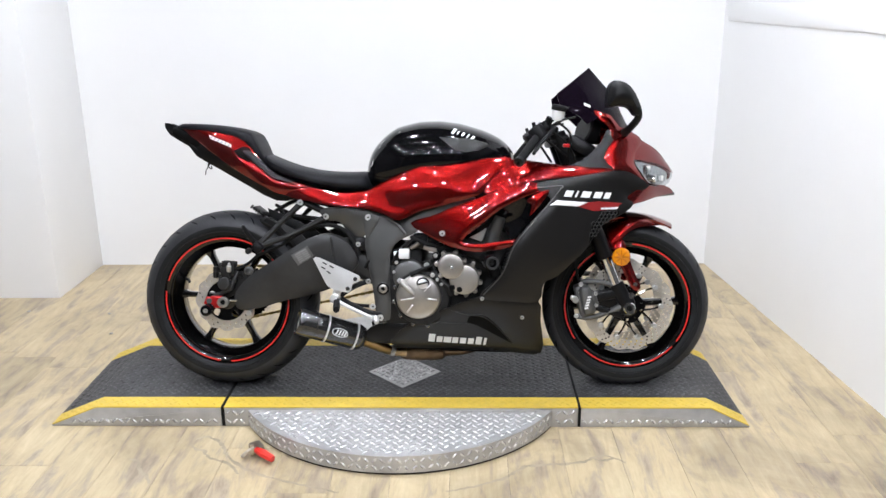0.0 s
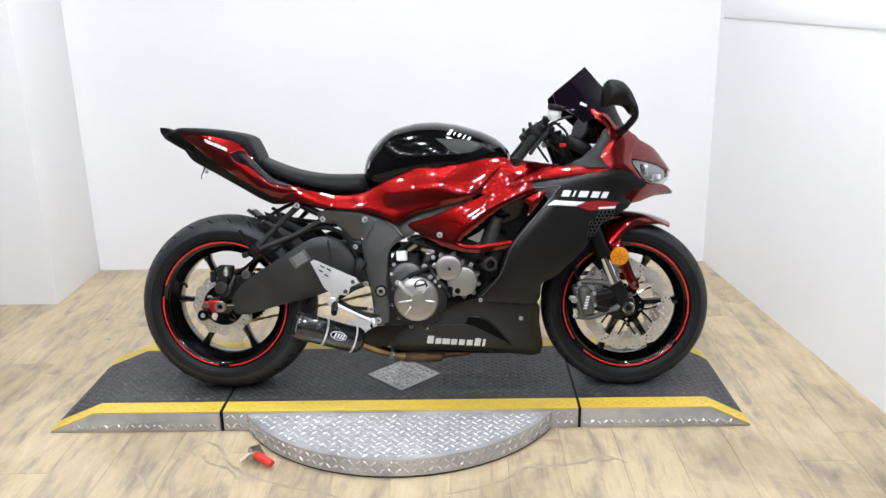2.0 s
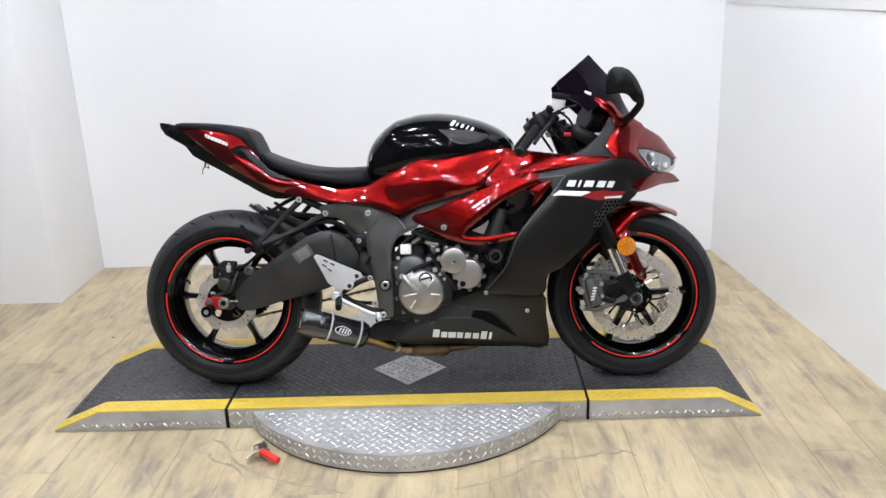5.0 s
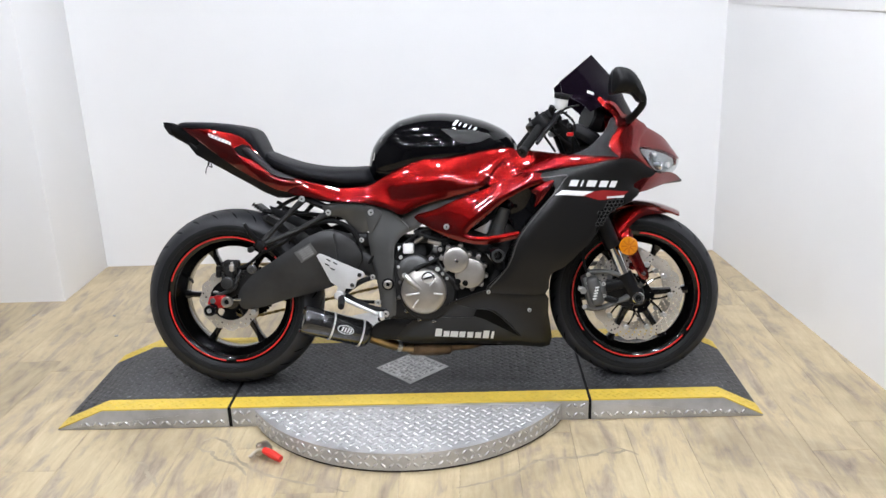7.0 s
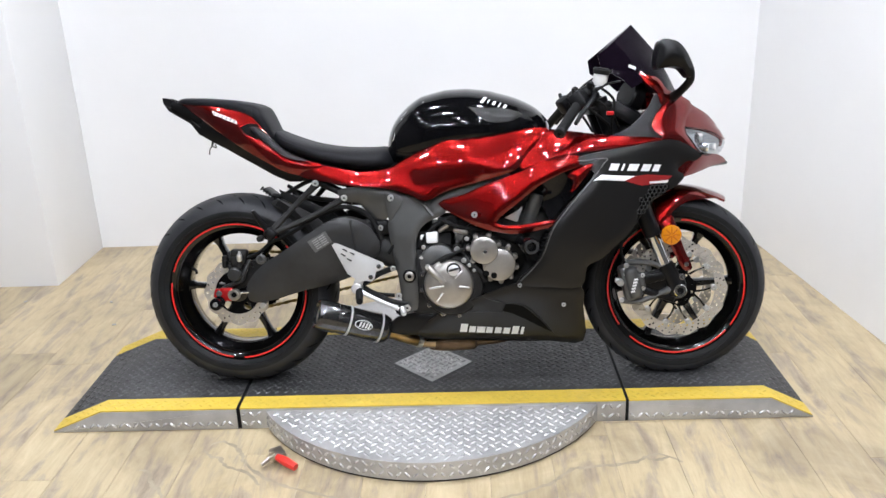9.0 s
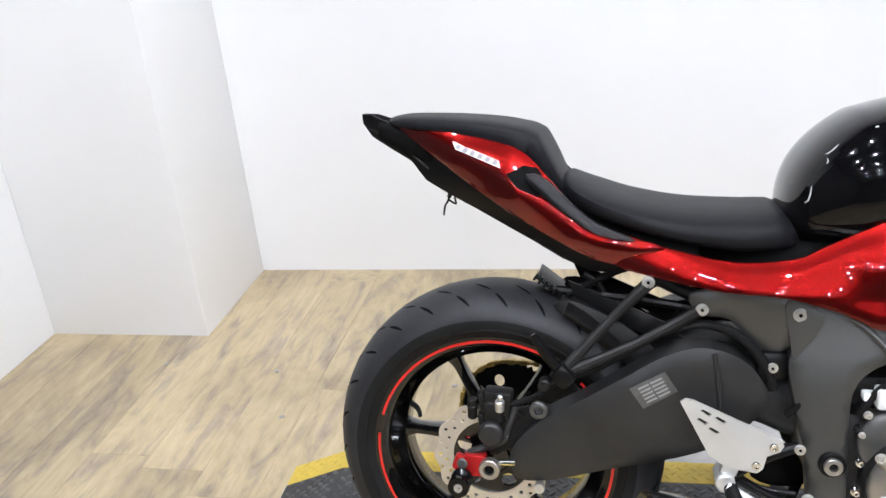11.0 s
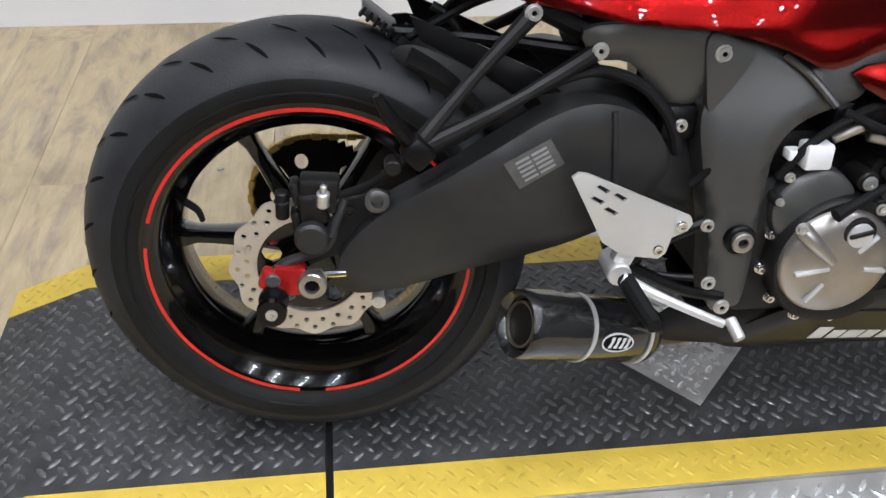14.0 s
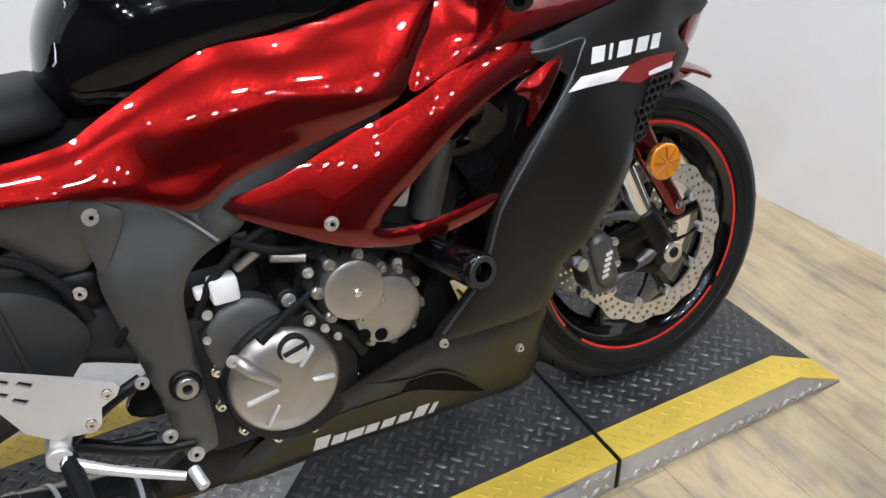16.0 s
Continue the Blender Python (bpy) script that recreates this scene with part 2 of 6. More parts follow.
def merged(*bms):
    out = bmesh.new()
    for bm in bms:
        me = bpy.data.meshes.new("t")
        bm.to_mesh(me)
        bm.free()
        out.from_mesh(me)
        bpy.data.meshes.remove(me)
    return out


def rbox(centre, size, bevel=0.004, turn=(0, 0, 0), segments=2):
    bm = bmesh.new()
    bmesh.ops.create_cube(bm, size=1)
    for v in bm.verts:
        v.co = Vector((v.co.x * size[0], v.co.y * size[1], v.co.z * size[2]))
    if bevel:
        bmesh.ops.bevel(bm, geom=list(bm.edges), offset=bevel, segments=segments, affect="EDGES", profile=0.5)
    bmesh.ops.transform(bm, matrix=pose(*centre, *turn), verts=bm.verts)
    return bm


def span(x0, x1, y0, y1, z0, z1, bevel=0.0):
    return rbox(((x0 + x1) / 2, (y0 + y1) / 2, (z0 + z1) / 2), (x1 - x0, y1 - y0, z1 - z0), bevel)


def glide(points, per=5, closed=False):
    """Points along a smooth curve through the given ones."""
    pts = [Vector(p) for p in points]
    n, out = len(pts), []
    for i in range(n if closed else n - 1):
        if closed:
            a, b, c, d = (pts[(i + k) % n] for k in (-1, 0, 1, 2))
        else:
            a, b, c, d = pts[max(i - 1, 0)], pts[i], pts[i + 1], pts[min(i + 2, n - 1)]
        for k in range(per):
            t = k / per
            out.append(0.5 * ((2 * b) + (c - a) * t + (2 * a - 5 * b + 4 * c - d) * t * t + (3 * b - a - 3 * c + d) * t**3))
    if not closed:
        out.append(pts[-1])
    return out


def tube(points, r, n=10, per=5, ends=True):
    """A round bar along a smooth curve; r is one radius or one for each point."""
    rad = [r] * len(points) if isinstance(r, (int, float)) else list(r)
    line = glide(points, per)
    radii = np.interp(np.linspace(0, len(points) - 1, len(line)), range(len(points)), rad)
    bm, rings, up = bmesh.new(), [], None
    for i, p in enumerate(line):
        way = (line[min(i + 1, len(line) - 1)] - line[max(i - 1, 0)]).normalized()
        if up is None:
            up = way.orthogonal().normalized()
        up = (up - way * up.dot(way)).normalized()
        side = way.cross(up)
        rings.append([bm.verts.new(p + float(radii[i]) * (math.cos(a) * up + math.sin(a) * side)) for a in np.linspace(0, 2 * math.pi, n, endpoint=False)])
    for a, b in zip(rings, rings[1:]):
        for k in range(n):
            bm.faces.new((a[k], a[(k + 1) % n], b[(k + 1) % n], b[k]))
    if ends:
        bm.faces.new(rings[0][::-1]), bm.faces.new(rings[-1])
    return bm


def turned(profile, p0, p1, n=24, closed=False):
    """A lathe: rows of (distance along p0 to p1 in metres, radius)."""
    p0, p1 = Vector(p0), Vector(p1)
    way = (p1 - p0).normalized()
    up = way.orthogonal().normalized()
    side = way.cross(up)
    bm = bmesh.new()
    rings = []
    for d, r in profile:
        rings.append([bm.verts.new(p0 + way * d + r * (math.cos(a) * up + math.sin(a) * side)) for a in np.linspace(0, 2 * math.pi, n, endpoint=False)])
    for a, b in zip(rings, rings[1:] + (rings[:1] if closed else [])):
        for k in range(n):
            bm.faces.new((a[k], a[(k + 1) % n], b[(k + 1) % n], b[k]))
    if not closed:
        bm.faces.new(rings[0]), bm.faces.new(rings[-1])
    return bm


def rod(p0, p1, r, n=16, bevel=0.002):
    length = (Vector(p1) - Vector(p0)).length
    return turned([(0, r - bevel), (bevel, r), (length - bevel, r), (length, r - bevel)], p0, p1, n)


def hexbolt(at, r=0.008, h=0.006, way=(0, -1, 0)):
    at, way = Vector(at), Vector(way)
    head = turned([(0, r * 1.25), (0.0015, r * 1.25), (0.0016, r), (h, r * 0.95), (h, r * 0.5), (h - 0.003, r * 0.45)], at, at + way, 12)
    return head


def ring_arc(profile, centre, a0, a1, n=48, closed=True):
    """A closed profile of (radius, y) swept about the y axis through centre, from a0 to a1 degrees."""
    bm, rows = bmesh.new(), []
    full = abs(a1 - a0) >= 360
    for a in np.radians(np.linspace(a0, a1, n + (0 if full else 1), endpoint=not full)):
        rows.append([bm.verts.new((centre[0] + r * math.cos(a), centre[1] + y, centre[2] + r * math.sin(a))) for r, y in profile])
    k = len(profile)
    for a, b in zip(rows, rows[1:] + (rows[:1] if full else [])):
        for i in range(k if closed else k - 1):
            bm.faces.new((a[i], a[(i + 1) % k], b[(i + 1) % k], b[i]))
    if not full and closed:
        bm.faces.new(rows[0]), bm.faces.new(rows[-1][::-1])
    return bm


def loft(stations, n=32):
    """Rings along x: (x, z of the widest line, half width, height above it, depth below it, squareness)."""
    keys = np.array(stations, float)
    line = glide([Vector((s[0], s[1], s[2])) for s in stations], 4)
    u = np.linspace(0, len(stations) - 1, len(line))
    cols = []
    for c in range(6):
        vals = [p[c] for p in line] if c < 3 else np.interp(u, range(len(stations)), keys[:, c])
        cols.append(vals)
    bm, rings = bmesh.new(), []
    for x, z, w, up, down, e in zip(*cols):
        ring = []
        for a in np.linspace(0, 2 * math.pi, n, endpoint=False):
            c, s = math.cos(a), math.sin(a)
            y = w * math.copysign(abs(c) ** (2 / e), c)
            h = (up if s > 0 else down) * math.copysign(abs(s) ** (2 / e), s)
            ring.append(bm.verts.new((x, y, z + h)))
        rings.append(ring)
    for a, b in zip(rings, rings[1:]):
        for k in range(n):
            bm.faces.new((a[k], a[(k + 1) % n], b[(k + 1) % n], b[k]))
    bm.faces.new(rings[0]), bm.faces.new(rings[-1])
    return bm


class Skin:
    """A smooth side surface y = f(x, z) through edge points, swelling outwards (to -y) away from its edge."""

    def __init__(self, points, bulge=0.012, lip=0.03, extra=(), slack=1e-5, ridge=()):
        self.edge = [(p[0], p[2]) for p in points]
        known = np.array([(p[0], p[2], p[1]) for p in (*points, *extra)])
        self.at, n = known[:, :2], len(known)
        a = np.zeros((n + 3, n + 3))
        a[:n, :n] = self.kernel(self.at) + slack * np.eye(n)
        a[:n, n], a[:n, n + 1 : n + 3] = 1, self.at
        a[n:, :n] = a[:n, n:].T
        self.w = np.linalg.solve(a, np.r_[known[:, 2], 0, 0, 0])
        self.bulge, self.lip, self.line, self.ridge = bulge, lip, self.edge, ridge

    def kernel(self, q):
        d2 = ((q[:, None] - self.at[None]) ** 2).sum(-1) + 1e-12
        return 0.5 * d2 * np.log(d2)

    def inset(self, q):
        e = np.array(self.line)
        a, b = e, np.roll(e, -1, 0)
        d = b - a
        t = np.clip(((q[:, None] - a) * d).sum(-1) / ((d * d).sum(-1) + 1e-12), 0, 1)
        return np.sqrt((((q[:, None] - a) - t[..., None] * d) ** 2).sum(-1)).min(1)

    def y(self, q):
        q = np.asarray(q, float)
        base = self.kernel(q) @ self.w[:-3] + self.w[-3] + q @ self.w[-2:]
        k = np.clip(self.inset(q) / self.lip, 0, 1)
        if self.ridge:
            line, height, width = self.ridge
            a = np.array(line)
            d = a[1:] - a[:-1]
            t = np.clip(((q[:, None] - a[:-1]) * d).sum(-1) / (d * d).sum(-1), 0, 1)
            away = np.sqrt((((q[:, None] - a[:-1]) - t[..., None] * d) ** 2).sum(-1))
            near = away.argmin(1)
            along = (near + t[np.arange(len(q)), near]) / len(d)
            fade = np.clip(np.minimum(along, 1 - along) * 4, 0, 1)
            base = base - height * fade * np.clip(1 - np.sqrt(away.min(1) ** 2 + 0.007**2) / width, 0, 1)
        return base - self.bulge * (1 - (1 - k) ** 2)


def inside(q, e):
    hit = np.zeros(len(q), bool)
    for (x0, z0), (x1, z1) in zip(e, np.roll(e, -1, 0)):
        cross = ((z0 > q[:, 1]) != (z1 > q[:, 1])) & (q[:, 0] < (x1 - x0) * (q[:, 1] - z0) / ((z1 - z0) or 1e-12) + x0)
        hit ^= cross
    return hit


def sheet(line, step, holes=()):
    """Triangles that fill a closed outline of (x, z), with holes."""
    e = np.array([(p[0], p[1]) for p in line])
    lo, hi = e.min(0), e.max(0)
    gx, gz = np.meshgrid(np.arange(lo[0] + step / 2, hi[0], step), np.arange(lo[1] + step / 2, hi[1], step * 0.87))
    gx[1::2] += step / 2
    q = np.c_[gx.ravel(), gz.ravel()]
    q = q[inside(q, e)] if len(q) else q
    loops = [e, *[np.array(h) for h in holes]]
    verts, edges = [], []
    for lp in loops:
        k = len(verts)
        verts += [Vector(p) for p in lp]
        edges += [(k + i, k + (i + 1) % len(lp)) for i in range(len(lp))]
    if len(q):
        far = np.ones(len(q), bool)
        for lp in loops:
            d = np.sqrt(((q[:, None] - lp[None]) ** 2).sum(-1)).min(1)
            far &= d > step * 0.45
        for h in loops[1:]:
            far &= ~inside(q, h)
        verts += [Vector(p) for p in q[far]]
    out = delaunay_2d_cdt(verts, edges, [], 0 if holes else 1, 1e-6)
    flat, tris = [tuple(v) for v in out[0]], [tuple(f) for f in out[2]]
    if holes:
        mid = np.array([np.mean([flat[i] for i in f], 0) for f in tris])
        keep = inside(mid, loops[0])
        for h in loops[1:]:
            keep &= ~inside(mid, h)
        tris = [f for f, k in zip(tris, keep) if k]
    return flat, tris


def plated(places, faces, back):
    """A closed plate: the given front, and the same set back by the vector."""
    bm = bmesh.new()
    front = [bm.verts.new(p) for p in places]
    rear = [bm.verts.new(Vector(p) + Vector(back)) for p in places]
    count = {}
    for f in faces:
        bm.faces.new([front[i] for i in f]), bm.faces.new([rear[i] for i in reversed(f)])
        for a, b in zip(f, f[1:] + f[:1]):
            count[a, b] = count.get((a, b), 0) + 1
    for a, b in list(count):
        if (b, a) not in count:
            bm.faces.new((front[b], front[a], rear[a], rear[b]))
    return bm


def panel(points, bulge=0.012, lip=0.03, thick=0.004, step=0.014, smooth=3, extra=(), holes=(), slack=1e-5, ridge=()):
    """A side panel, bowed outwards, from its edge points (x, y, z)."""
    skin = Skin(points, bulge, lip, extra, slack, ridge)
    line = [(p.x, p.y) for p in glide([(x, z, 0) for x, z in skin.edge], smooth, True)] if smooth > 1 else skin.edge
    skin.line = line
    flat, faces = sheet(line, step, holes)
    ys = skin.y(flat)
    return plated([(x, y, z) for (x, z), y in zip(flat, ys)], faces, (0, thick, 0)), skin


def decal(outline, skin, lift=0.0016, step=0.012):
    """A thin printed shape that lies on a panel."""
    flat, faces = sheet(outline, step)
    ys = skin.y(flat)
    return plated([(x, y - lift, z) for (x, z), y in zip(flat, ys)], faces, (0, 0.0012, 0))


def slant(x, z, w, h, lean=0.25, tilt=0.0):
    """A slanted block of print."""
    c, s = math.cos(tilt), math.sin(tilt)
    return [(x + c * a - s * b, z + s * a + c * b) for a, b in ((-w / 2, -h / 2), (w / 2, -h / 2), (w / 2 + lean * h, h / 2), (-w / 2 + lean * h, h / 2))]


# ---- room ----
X0, X1, Y0, Y1, TOP = -2.34, 1.557, -5.0, 4.143, 3.0


def structure(name, bm, material, label):
    return tagged(part(name, bm, material, None, label), kind="structure")


structure("wall_north", span(X0 - 0.15, X1 + 0.15, Y1, Y1 + 0.15, -0.1, TOP), WALL, "plain white painted back wall")
east = structure("wall_east", span(0, 0.15, -1.95, 0.02, -0.1, TOP - 0.001), WALL, "plain white painted side wall")
east.matrix_basis = pose(X1, Y1, 0, 0, 0, 5.2)
structure("wall_west", span(X0 - 0.15, X0, 2.9, Y1, -0.1, TOP), WALL, "plain white painted side wall")
structure("wall_pillar", span(X0 + 0.001, -1.738, 3.62, Y1 - 0.001, -0.05, TOP - 0.002, 0.004), WALL, "white boxed-out wall corner")
# Unseen dark walls, added so that paint and blacks have darkness to reflect.
structure("wall_unseen_west", span(X0 - 0.15, X0, Y0, 2.898, -0.1, TOP), UNSEEN, "unseen dark wall, added to close the room")
structure("wall_unseen_east", span(2.0, 2.15, Y0, 2.22, -0.1, TOP), UNSEEN, "unseen dark wall, added to close the room")
structure("wall_south", span(X0 - 0.15, 2.15, Y0 - 0.15, Y0, -0.1, TOP), UNSEEN, "unseen dark wall, added behind the camera")
structure("ceiling", span(X0 - 0.15, 2.2, Y0 - 0.15, Y1 + 0.15, TOP, TOP + 0.1), CEIL, "dark painted ceiling")
ledge = structure("trim", span(-0.006, -0.0005, -1.94, -0.05, 1.275, 1.365, 0.003), WALL, "white painted ledge board along the wall")
ledge.matrix_basis = pose(X1, Y1, 0, 0, 0, 5.2)
floor = structure("floor", span(X0 - 0.15, 2.2, Y0 - 0.15, Y1 + 0.15, -0.1, -0.006), DARK, "light oak plank floor with grey streaks")


def ceiling_light(x, y):
    t = thing("ceiling_light", "small round white ceiling spotlight, switched on", "ceiling light", pose(x, y, TOP), "ceiling spotlights")
    part("housing", turned([(0, 0.075), (0.02, 0.075), (0.022, 0.06), (0.006, 0.056)], (0, 0, 0), (0, 0, -1), 20), CEIL, t)
    part("lens", turned([(0.007, 0.045), (0.018, 0.045), (0.021, 0.041)], (0, 0, 0), (0, 0, -1), 20), LAMP, t, "glowing lens")
    return t


first_light = ceiling_light(-1.3, 2.7)
for x, y in [(a, b) for b in (2.7, 1.5, 0.3, -0.9, -2.1) for a in (-1.3, -0.45, 0.4, 1.25)][1:]:
    copy_thing(first_light, pose(x, y, TOP))

# ---- display platform ----
DECK, FRONT, BACK = 0.07, 2.35, 2.945
BAND = 0.075


def lozenges(name, places, parent, material, size=(0.0265, 0.0085, 0.0028)):
    """Raised tread marks: (place, length direction, width direction)."""
    verts, faces = [], []
    for at, a, b in places:
        n = a.cross(b).normalized() * size[2]
        a, b, k = a * size[0] / 2, b * size[1] / 2, len(verts)
        verts += [at - a, at - a * 0.45 - b, at + a * 0.45 - b, at + a, at + a * 0.45 + b, at - a * 0.45 + b]
        verts += [at - a * 0.7 + n * 0.6, at - a * 0.3 - b * 0.45 + n, at + a * 0.3 - b * 0.45 + n, at + a * 0.7 + n * 0.6, at + a * 0.3 + b * 0.45 + n, at - a * 0.3 + b * 0.45 + n]
        faces += [(k + i, k + (i + 1) % 6, k + 6 + (i + 1) % 6, k + 6 + i) for i in range(6)] + [tuple(range(k + 6, k + 12))]
    me = bpy.data.meshes.new(name)
    me.from_pydata(verts, [], faces)
    me.polygons.foreach_set("use_smooth", [True] * len(me.polygons))
    me.materials.append(material)
    ob = new(name, me)
    ob.parent = parent
    return tagged(ob, "raised diamond tread marks", kind="stuff")


def tread_grid(x0, x1, y0, y1, z, keep=lambda x, y: True, pitch=0.0215, slope=0.0, x_from=0.0):
    """Marks at 45 degrees; each one points at the flank of the next."""
    out, h = [], pitch / math.sqrt(2)
    for i in range(int(x0 / h) - 1, int(x1 / h) + 2):
        for j in range(int(y0 / h) - 1, int(y1 / h) + 2):
            x, y = i * h, j * h
            if (i + j) % 2 or not (x0 + 0.008 < x < x1 - 0.008 and y0 + 0.008 < y < y1 - 0.008) or not keep(x, y):
                continue
            k = 1 if i % 2 else -1
            a = Vector((0.70, 0.71 * k, 0.70 * slope)).normalized()
            b = Vector((-0.71 * k, 0.70, -0.71 * k * slope)).normalized()
            out.append((Vector((x, y, z + slope * (x - x_from))), a, b))
    return out


def face_grid(x0, x1, z0, z1, y, keep=lambda x, z: True, pitch=0.0235):
    out = []
    for i in range(int((x1 - x0) / pitch)):
        for j in range(max(1, int((z1 - z0) / pitch))):
            x, z = x0 + (i + 0.5) * pitch, z0 + (j + 0.5) * (z1 - z0) / max(1, int((z1 - z0) / pitch))
            if keep(x, z):
                k = 1 if (i + j) % 2 else -1
                out.append((Vector((x, y, z)), Vector((0.7, 0, 0.7 * k)), Vector((-0.7 * k, 0, 0.7))))
    return out


def slab(outline, y0, y1, bevel=0.003):
    """A solid of constant section (x, z) from y0 to y1."""
    bm = bmesh.new()
    f = bm.faces.new([bm.verts.new((x, y0, z)) for x, z in outline])
    top = bmesh.ops.extrude_face_region(bm, geom=[f])
    for v in top["geom"]:
        if isinstance(v, bmesh.types.BMVert):
            v.co.y = y1
    if bevel:
        bmesh.ops.bevel(bm, geom=list(bm.edges), offset=bevel, segments=2, affect="EDGES", profile=0.5)
    return bm


def ramp_section(toe, knee, end, label):
    """A sloped end section: on the floor at toe, level from knee to end."""
    t = thing("ramp", label, "ramp", group="end ramps")
    low = 0.004
    s = 1 if end > toe else -1
    part("body", slab([(toe, 0.0), (toe, low), (knee, DECK), (end, DECK), (end, 0.0)], FRONT, BACK), SILVER, t, "silver tread plate sides")

    def top(lift):
        return [(toe + s * 0.004, low + lift), (knee, DECK + lift), (end, DECK + lift), (end, DECK + 0.0005), (knee, DECK + 0.0005), (toe + s * 0.004, low + 0.0005)]

    part("deck", slab(top(0.004), FRONT + BAND, BACK - BAND, 0), TREAD, t, "dark grey tread plate deck")
    part("front_stripe", slab(top(0.0045), FRONT + 0.001, FRONT + BAND - 0.001, 0), YELLOW, t, "scuffed yellow edge stripe")
    part("back_stripe", slab(top(0.0045), BACK - BAND + 0.001, BACK - 0.001, 0), YELLOW, t, "scuffed yellow edge stripe")
    a, b = sorted((knee, end))
    marks = tread_grid(a, b, FRONT + BAND, BACK - BAND, DECK + 0.004)
    a, b = sorted((toe + s * 0.01, knee))
    marks += tread_grid(a, b, FRONT + BAND, BACK - BAND, low + 0.004, slope=(DECK - low) / (knee - toe), x_from=toe)
    lozenges("tread_mark", marks, t, TREADLIT)
    edge_marks = []
    for y0, y1 in ((FRONT, FRONT + BAND), (BACK - BAND, BACK)):
        a, b = sorted((knee, end))
        edge_marks += tread_grid(a, b, y0, y1, DECK + 0.0044)
        a, b = sorted((toe + s * 0.01, knee))
        edge_marks += tread_grid(a, b, y0, y1, low + 0.0044, slope=(DECK - low) / (knee - toe), x_from=toe)
    lozenges("stripe_mark", edge_marks, t, YELLOWWORN, (0.024, 0.0075, 0.0013))
    a, b = sorted((toe, end))
    lozenges("side_mark", face_grid(a, b, 0.004, DECK, FRONT - 0.0003, lambda x, z: z < 0.85 * DECK * min(1, abs(x - toe) / abs(knee - toe)) - 0.006), t, SILVERLIT, (0.0265, 0.0085, 0.0042))
    return t


ramp_section(-1.18, -1.015, -0.583, "end ramp of grey tread plate with yellow edges")
ramp_section(1.226, 1.088, 0.651, "end ramp of grey tread plate with yellow edges")

CX, CY, CR = 0.032, 2.647, 0.60
middle = thing("platform", "dark tread plate platform with yellow edges", "platform")
part("body", span(-0.571, 0.641, FRONT, BACK, 0.0, DECK, 0.003), SILVER, middle, "silver tread plate sides")
part("deck", span(-0.571, 0.641, FRONT + BAND, BACK - BAND, DECK + 0.0005, DECK + 0.004), TREAD, middle, "dark grey tread plate deck")
part("front_stripe", span(-0.571, 0.641, FRONT + 0.001, FRONT + BAND - 0.001, DECK + 0.0005, DECK + 0.0045), YELLOW, middle, "scuffed yellow edge stripe")
part("back_stripe", span(-0.571, 0.641, BACK - BAND + 0.001, BACK - 0.001, DECK + 0.0005, DECK + 0.0045), YELLOW, middle, "scuffed yellow edge stripe")
# Black filler strips stand in for the shade between the platform sections.
for x0, x1 in ((-0.5825, -0.5715), (0.6415, 0.6505)):
    part("section_gap_shade", span(x0, x1, FRONT + 0.002, BACK - 0.002, 0.001, DECK + 0.003), SOFT, middle, "black strip standing in for shade in the gap")
DX, DY, DH = 0.033, 2.628, 0.134
lozenges("tread_mark", tread_grid(-0.571, 0.641, FRONT + BAND, BACK - BAND, DECK + 0.004, lambda x, y: abs(x - DX) + abs(y - DY) > DH + 0.012), middle, TREADLIT)
lozenges("stripe_mark", tread_grid(-0.571, 0.641, FRONT, FRONT + BAND, DECK + 0.0044) + tread_grid(-0.571, 0.641, BACK - BAND, BACK, DECK + 0.0044), middle, YELLOWWORN, (0.024, 0.0075, 0.0013))
bm = bmesh.new()
loop = [(DX - DH, DY), (DX, DY - DH), (DX + DH, DY), (DX, DY + DH)]
f = bm.faces.new([bm.verts.new((x, y, DECK + 0.0045)) for x, y in loop])
for v in bmesh.ops.extrude_face_region(bm, geom=[f])["geom"]:
    if isinstance(v, bmesh.types.BMVert):
        v.co.z = DECK + 0.0065
part("diamond_plate", bm, SILVER, middle, "bare silver diamond of tread plate")
lozenges("diamond_mark", tread_grid(DX - DH, DX + DH, DY - DH, DY + DH, DECK + 0.0065, lambda x, y: abs(x - DX) + abs(y - DY) < DH - 0.014), middle, SILVERLIT)
lozenges("side_mark", face_grid(-0.571, CX - 0.53, 0.004, DECK, FRONT - 0.0003) + face_grid(CX + 0.53, 0.641, 0.004, DECK, FRONT - 0.0003), middle, SILVERLIT, (0.0265, 0.0085, 0.0042))

table = thing("turntable", "round silver tread plate turntable under the platform", "turntable")


def disc_slice(sign):
    """The part of the round plate that stands out beside the platform."""
    edge = FRONT - 0.002 if sign < 0 else BACK + 0.002
    half = math.acos(abs(edge - CY) / CR)
    arc = [(CX + CR * math.sin(a), CY + sign * CR * math.cos(a)) for a in np.linspace(-half, half, 64)]
    bm = bmesh.new()
    f = bm.faces.new([bm.verts.new((x, y, 0.008)) for x, y in arc])
    for v in bmesh.ops.extrude_face_region(bm, geom=[f])["geom"]:
        if isinstance(v, bmesh.types.BMVert):
            v.co.z = DECK - 0.004
    bmesh.ops.bevel(bm, geom=[e for e in bm.edges if abs(e.verts[0].co.z - e.verts[1].co.z) < 1e-6], offset=0.002, segments=2, affect="EDGES", profile=0.5)
    return bm


